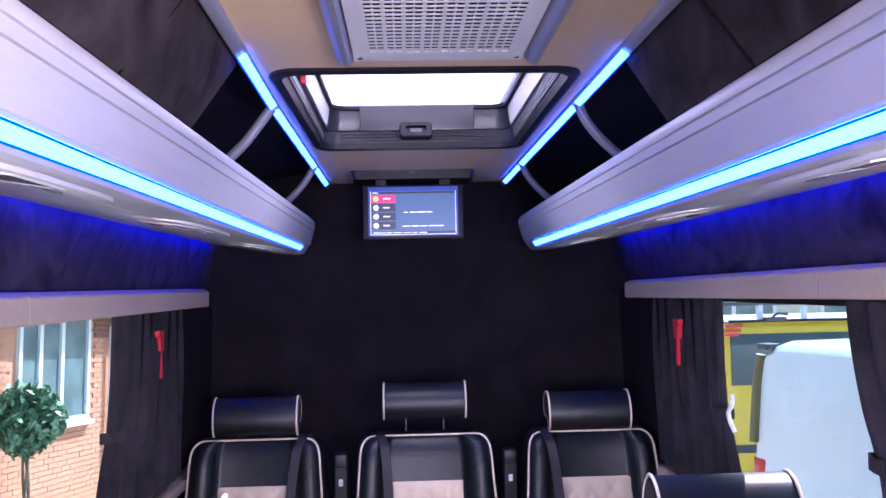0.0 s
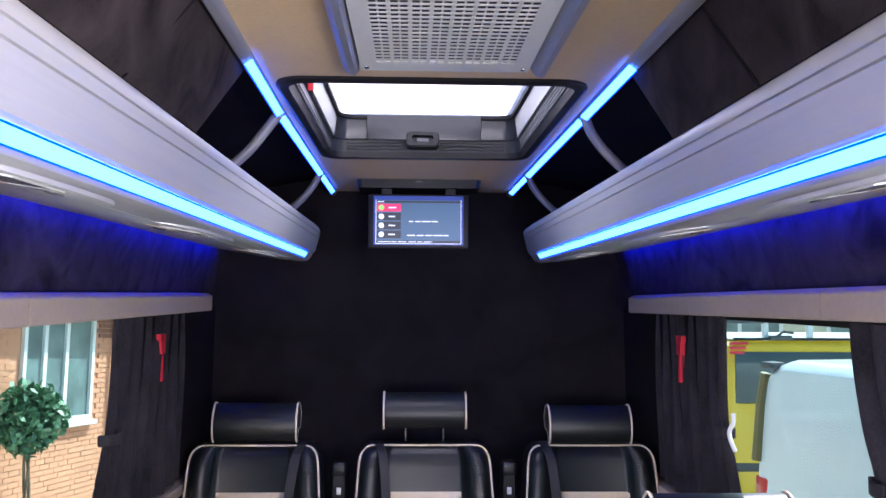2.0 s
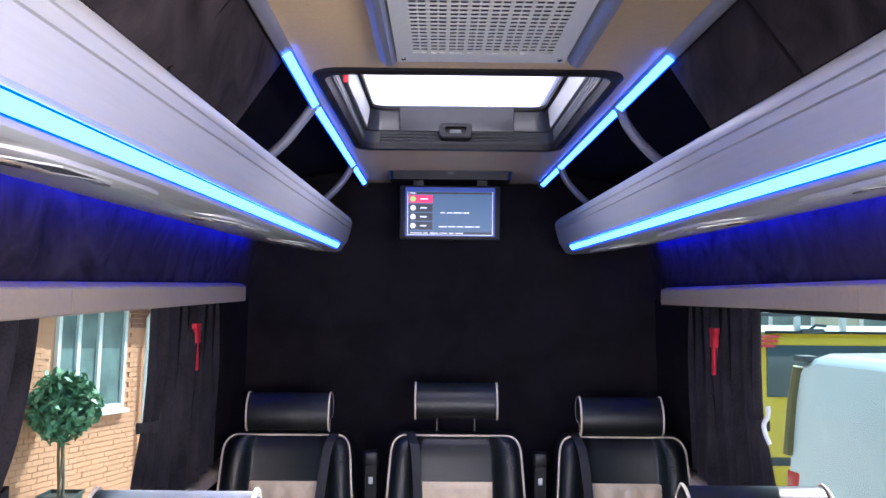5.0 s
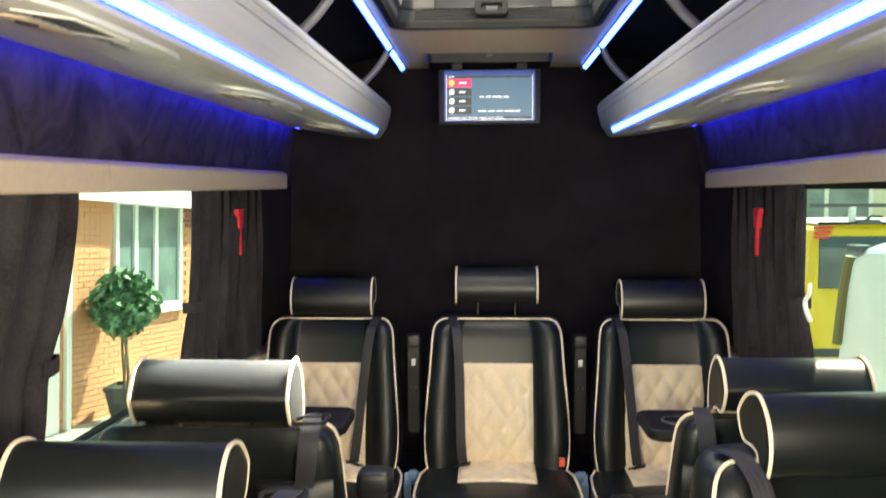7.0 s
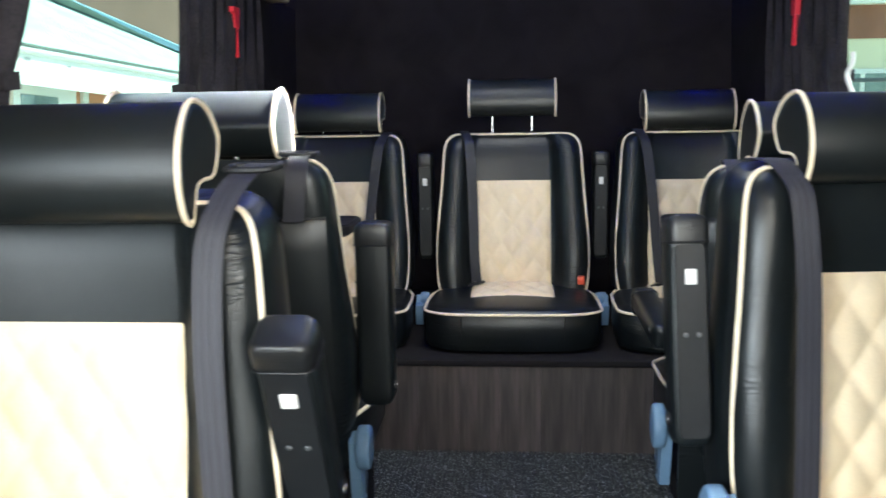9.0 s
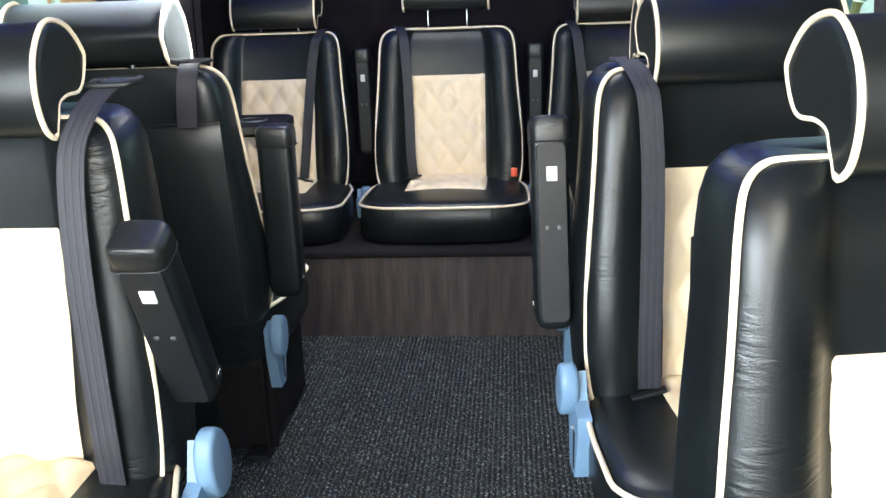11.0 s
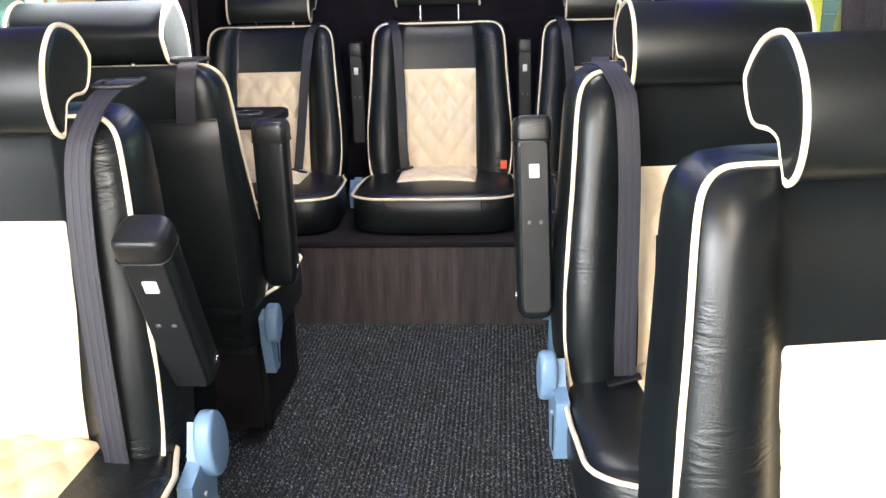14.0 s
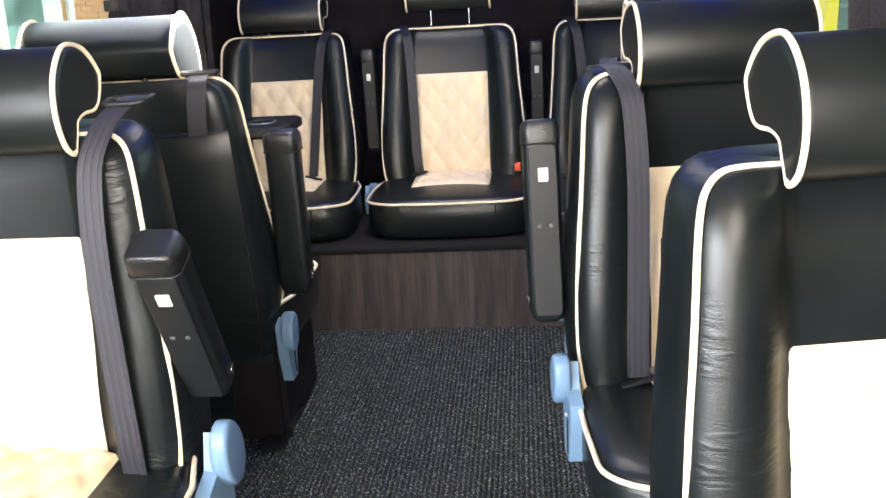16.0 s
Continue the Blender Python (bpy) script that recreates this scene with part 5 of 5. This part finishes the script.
def topiary():
    base = Vector((-4.86, 11.57, ground_z(11.57, -4.86)))
    ob = thing("topiary_tree", Matrix.Translation(base) @ Matrix.Scale(1.12, 4), "clipped round bay tree in a dark square pot", "tree")
    part("pot", loft([[(k * a, k * b, z) for a, b in ((-1, -1), (1, -1), (1, 1), (-1, 1))] for z, k in ((-0.01, 0.125), (0.37, 0.185), (0.38, 0.20), (0.42, 0.20), (0.42, 0.185), (0.38, 0.18))]), POT, ob, "dark square pot")
    bm = bmesh.new()
    for k in range(3):
        a0 = 2.1 * k
        tube(smooth_line([(0.03 * math.cos(a0 + 2.4 * t), 0.03 * math.sin(a0 + 2.4 * t), 0.36 + 0.82 * t) for t in (0, 0.25, 0.5, 0.75, 1)], 4), 0.019 - 0.002 * k, 7, bm=bm)
    for k in range(9):
        a, e = 2.4 * k, 0.15 + 0.1 * k
        tube([(0, 0, 1.1), (0.12 * math.cos(a), 0.12 * math.sin(a), 1.22 + 0.02 * k), (0.26 * math.cos(a), 0.26 * math.sin(a), 1.22 + 0.05 * k)], 0.008, 5, bm=bm)
    part("trunk", bm, BARK, ob, "pale plaited trunk")
    crown = bmesh.new()
    rnd = random.Random(11)
    for k in range(1500):
        u, v = rnd.uniform(-1, 1), rnd.uniform(0, 2 * math.pi)
        lump = 1 + 0.10 * math.sin(3.1 * v + 2 * u) + 0.08 * math.sin(7 * u + 5 * v)
        r = 0.37 * lump * rnd.uniform(0.62, 1.04)
        p = Vector((r * math.sqrt(1 - u * u) * math.cos(v), r * math.sqrt(1 - u * u) * math.sin(v), 1.40 + r * u * 1.02))
        m = Matrix.Translation(p) @ Euler((rnd.uniform(-1.2, 1.2), rnd.uniform(-1.2, 1.2), rnd.uniform(0, 6.3))).to_matrix().to_4x4()
        l, w = rnd.uniform(0.055, 0.085), rnd.uniform(0.026, 0.040)
        q = [crown.verts.new(m @ Vector(c)) for c in ((-l, 0, 0), (-0.2 * l, w, 0.006), (l, 0, -0.006), (-0.2 * l, -w, 0.006))]
        crown.faces.new(q)
    tagged(part("crown", crown, LEAF, ob), kind="stuff")


topiary()


def neighbour_house():
    """Tall brick gable behind the bungalow."""
    ob = thing("neighbour_house", Matrix.Translation((-14.5, 31.0, ground_z(31.0, -14.5))) @ Matrix.Rotation(radians(24), 4, "Z"), "brown brick house behind the bungalow roof", "house")
    part("wall", loft([[(-8, y, -0.3), (8, y, -0.3), (8, y, 8.9), (0, y, 13.2), (-8, y, 8.9)] for y in (0.0, 9.0)]), PINK_BRICK, ob, "brown brick gable wall")
    for side in (-1, 1):
        part("roof", loft([[(side * 8.4, y, 8.7), (0, y, 13.25), (0, y, 13.45), (side * 8.4, y, 8.9)] for y in (-0.4, 9.4)]), RIDGE, ob)
    part("alarm_box", box(3.15, 3.55, -0.14, -0.002, 6.9, 7.5, 0.03), RED, ob, "red alarm box")


neighbour_house()


def white_van():
    """White van across the yard; own x along its length from the tail, y across, z up."""
    at = Matrix.Translation((2.62, 6.95, ground_z(6.95) + 0.0)) @ Matrix.Rotation(radians(-78), 4, "Z") @ Matrix.Diagonal((1, 1, 1.045, 1))
    ob = thing("white_van", at, "white panel van parked with its tail towards the wall", "van")
    prof = [(0.0, 0.35), (-0.02, 0.75), (0.0, 1.0), (0.03, 1.55), (0.065, 1.80), (0.13, 1.90), (0.30, 1.95), (2.9, 1.97), (3.5, 1.85), (4.3, 1.15), (4.9, 0.95), (5.0, 0.4)]
    rings = []
    for y, k in ((0.0, 0.955), (0.05, 0.99), (0.12, 1.0), (1.68, 1.0), (1.75, 0.99), (1.8, 0.955)):
        rings.append([(2.5 + (a - 2.5) * (0.985 + 0.015 * k), y + (0.04 if y < 0.9 else -0.04) * max(0, b - 1.0) ** 1.5, 0.35 + (b - 0.35) * k) for a, b in prof])
    part("body", loft(rings), VAN_WHITE, ob, "white van body")
    for y in (0.02, 1.78):
        part("tail_lamp", box(-0.035, 0.13, y - 0.09 if y > 1 else y - 0.02, y + 0.02 if y > 1 else y + 0.09, 0.86, 1.09, 0.02), TAIL_RED, ob, "red tail lamp")
    part("gutter_trim", tube([(-0.005, 0.0, 1.2), (0.01, 0.01, 1.4), (0.03, 0.02, 1.62), (0.075, 0.035, 1.84)], 0.042, 8), OLIVE, ob, "olive-brown pillar trim")
    part("roof_bracket", box(0.06, 0.19, 0.0, 0.12, 1.88, 1.925, 0.01), GREY_PLASTIC, ob)
    part("bumper", box(-0.10, 0.25, 0.0, 1.8, 0.33, 0.58, 0.04, 3), GREY_PLASTIC, ob)
    for x in (0.95, 4.05):
        for y in (0.10, 1.70):
            wheel = part("wheel", disc(0.32, 0.2, "Y", 28, 0.03), RUBBER, ob, at=Matrix.Translation((x, y, 0.32)))
            part("rim", disc(0.2, 0.21, "Y", 20, 0.01), STEEL, wheel)
    part("door_line", box(1.9, 1.912, -0.008, 0.01, 0.5, 1.75), GREY_PLASTIC, ob)


def yellow_van():
    at = Matrix.Translation((2.98, 8.8, ground_z(8.8)))
    ob = thing("yellow_van", at, "yellow van with dark windows and red lettering bars", "van")
    part("body", loft([[(2.2 + (a - 2.2) * k, y, 0.3 + (b - 0.3) * k) for a, b in ((0.10, 0.3), (0.02, 1.0), (0.06, 1.6), (0.12, 2.14), (0.22, 2.195), (4.2, 2.195), (4.4, 1.2), (4.4, 0.3))] for y, k in ((0.0, 0.97), (0.06, 1.0), (1.9, 1.0), (1.96, 0.97))]), VAN_YELLOW, ob, "yellow bodywork")
    for a, b in ((0.165, 2.4), (2.5, 3.9)):
        part("window", box(a, b, 0.0 - 0.012, 0.03, 1.58, 2.085, 0.01), DARK_GLASS, ob, "dark window")
    part("gutter_rail", box(0.16, 4.2, 0.0, 0.03, 2.196, 2.222, 0.006), RUBBER, ob, "black roof gutter rail")
    part("roof_panel", box(0.20, 4.2, 0.03, 1.93, 2.194, 2.203, 0.003), PALE, ob, "pale roof panel")
    clip = part("roof_clip", box(0.52, 0.74, -0.01, 0.06, 2.20, 2.245, 0.012), GREY_PLASTIC, ob, "grey roof clip")
    part("clip_arm", tube([(0.60, 0.02, 2.24), (0.66, 0.02, 2.28), (0.76, 0.02, 2.27)], 0.014, 6), GREY_PLASTIC, clip)
    part("roof_rail", box(0.1, 4.2, 0.05, 0.11, 2.36, 2.40, 0.008), GREY_PLASTIC, ob)
    for x in (0.5, 0.95, 2.4, 3.8):
        part("rail_post", box(x - 0.025, x + 0.025, 0.05, 0.11, 2.19, 2.37, 0.004), WHITE, ob)
    for k in range(3):
        part("lettering_bar", box(0.11, 0.29 - 0.02 * k, -0.02, 0.0, 2.155 - 0.045 * k, 2.18 - 0.045 * k), RED, ob)
    for x in (0.8, 3.5):
        wheel = part("wheel", disc(0.34, 0.2, "Y", 28, 0.03), RUBBER, ob, at=Matrix.Translation((x, 0.1, 0.34)))
        part("rim", disc(0.2, 0.22, "Y", 20, 0.01), STEEL, wheel)
    part("trim_strip", box(0.1, 4.3, -0.012, 0.02, 0.92, 1.0, 0.004), GREY_PLASTIC, ob)


white_van()
yellow_van()


def far_building():
    y = 16.0
    ob = thing("workshop_building", Matrix.Translation((1.5, y, ground_z(y))), "pale rendered building with a brick band and white windows", "building")
    PALE_WALL = material("cream_render", (0.72, 0.68, 0.52), 0.85, grain=0.05, stain=0.08, stain_size=1)
    part("wall", box(0, 22, 0, 6, 0, 3.7), PALE_WALL, ob)
    part("brick_band", box(-0.02, 22.02, -0.03, 6, 3.7, 4.25), BRICK_RED, ob, "brown brick band")
    part("roof", box(-0.2, 22.2, -0.2, 6.2, 4.25, 4.6, 0.02), WHITE, ob)
    for k in range(8):
        w = part("window", box(1.2 + 2.4 * k, 2.8 + 2.4 * k, -0.05, 0.02, 2.0, 3.2, 0.01), WHITE, ob, "white framed window")
        for j in range(2):
            part("pane", box(1.28 + 2.4 * k + 0.76 * j, 1.96 + 2.4 * k + 0.76 * j, -0.06, 0.0, 2.08, 3.12), HOUSE_GLASS, w)


far_building()
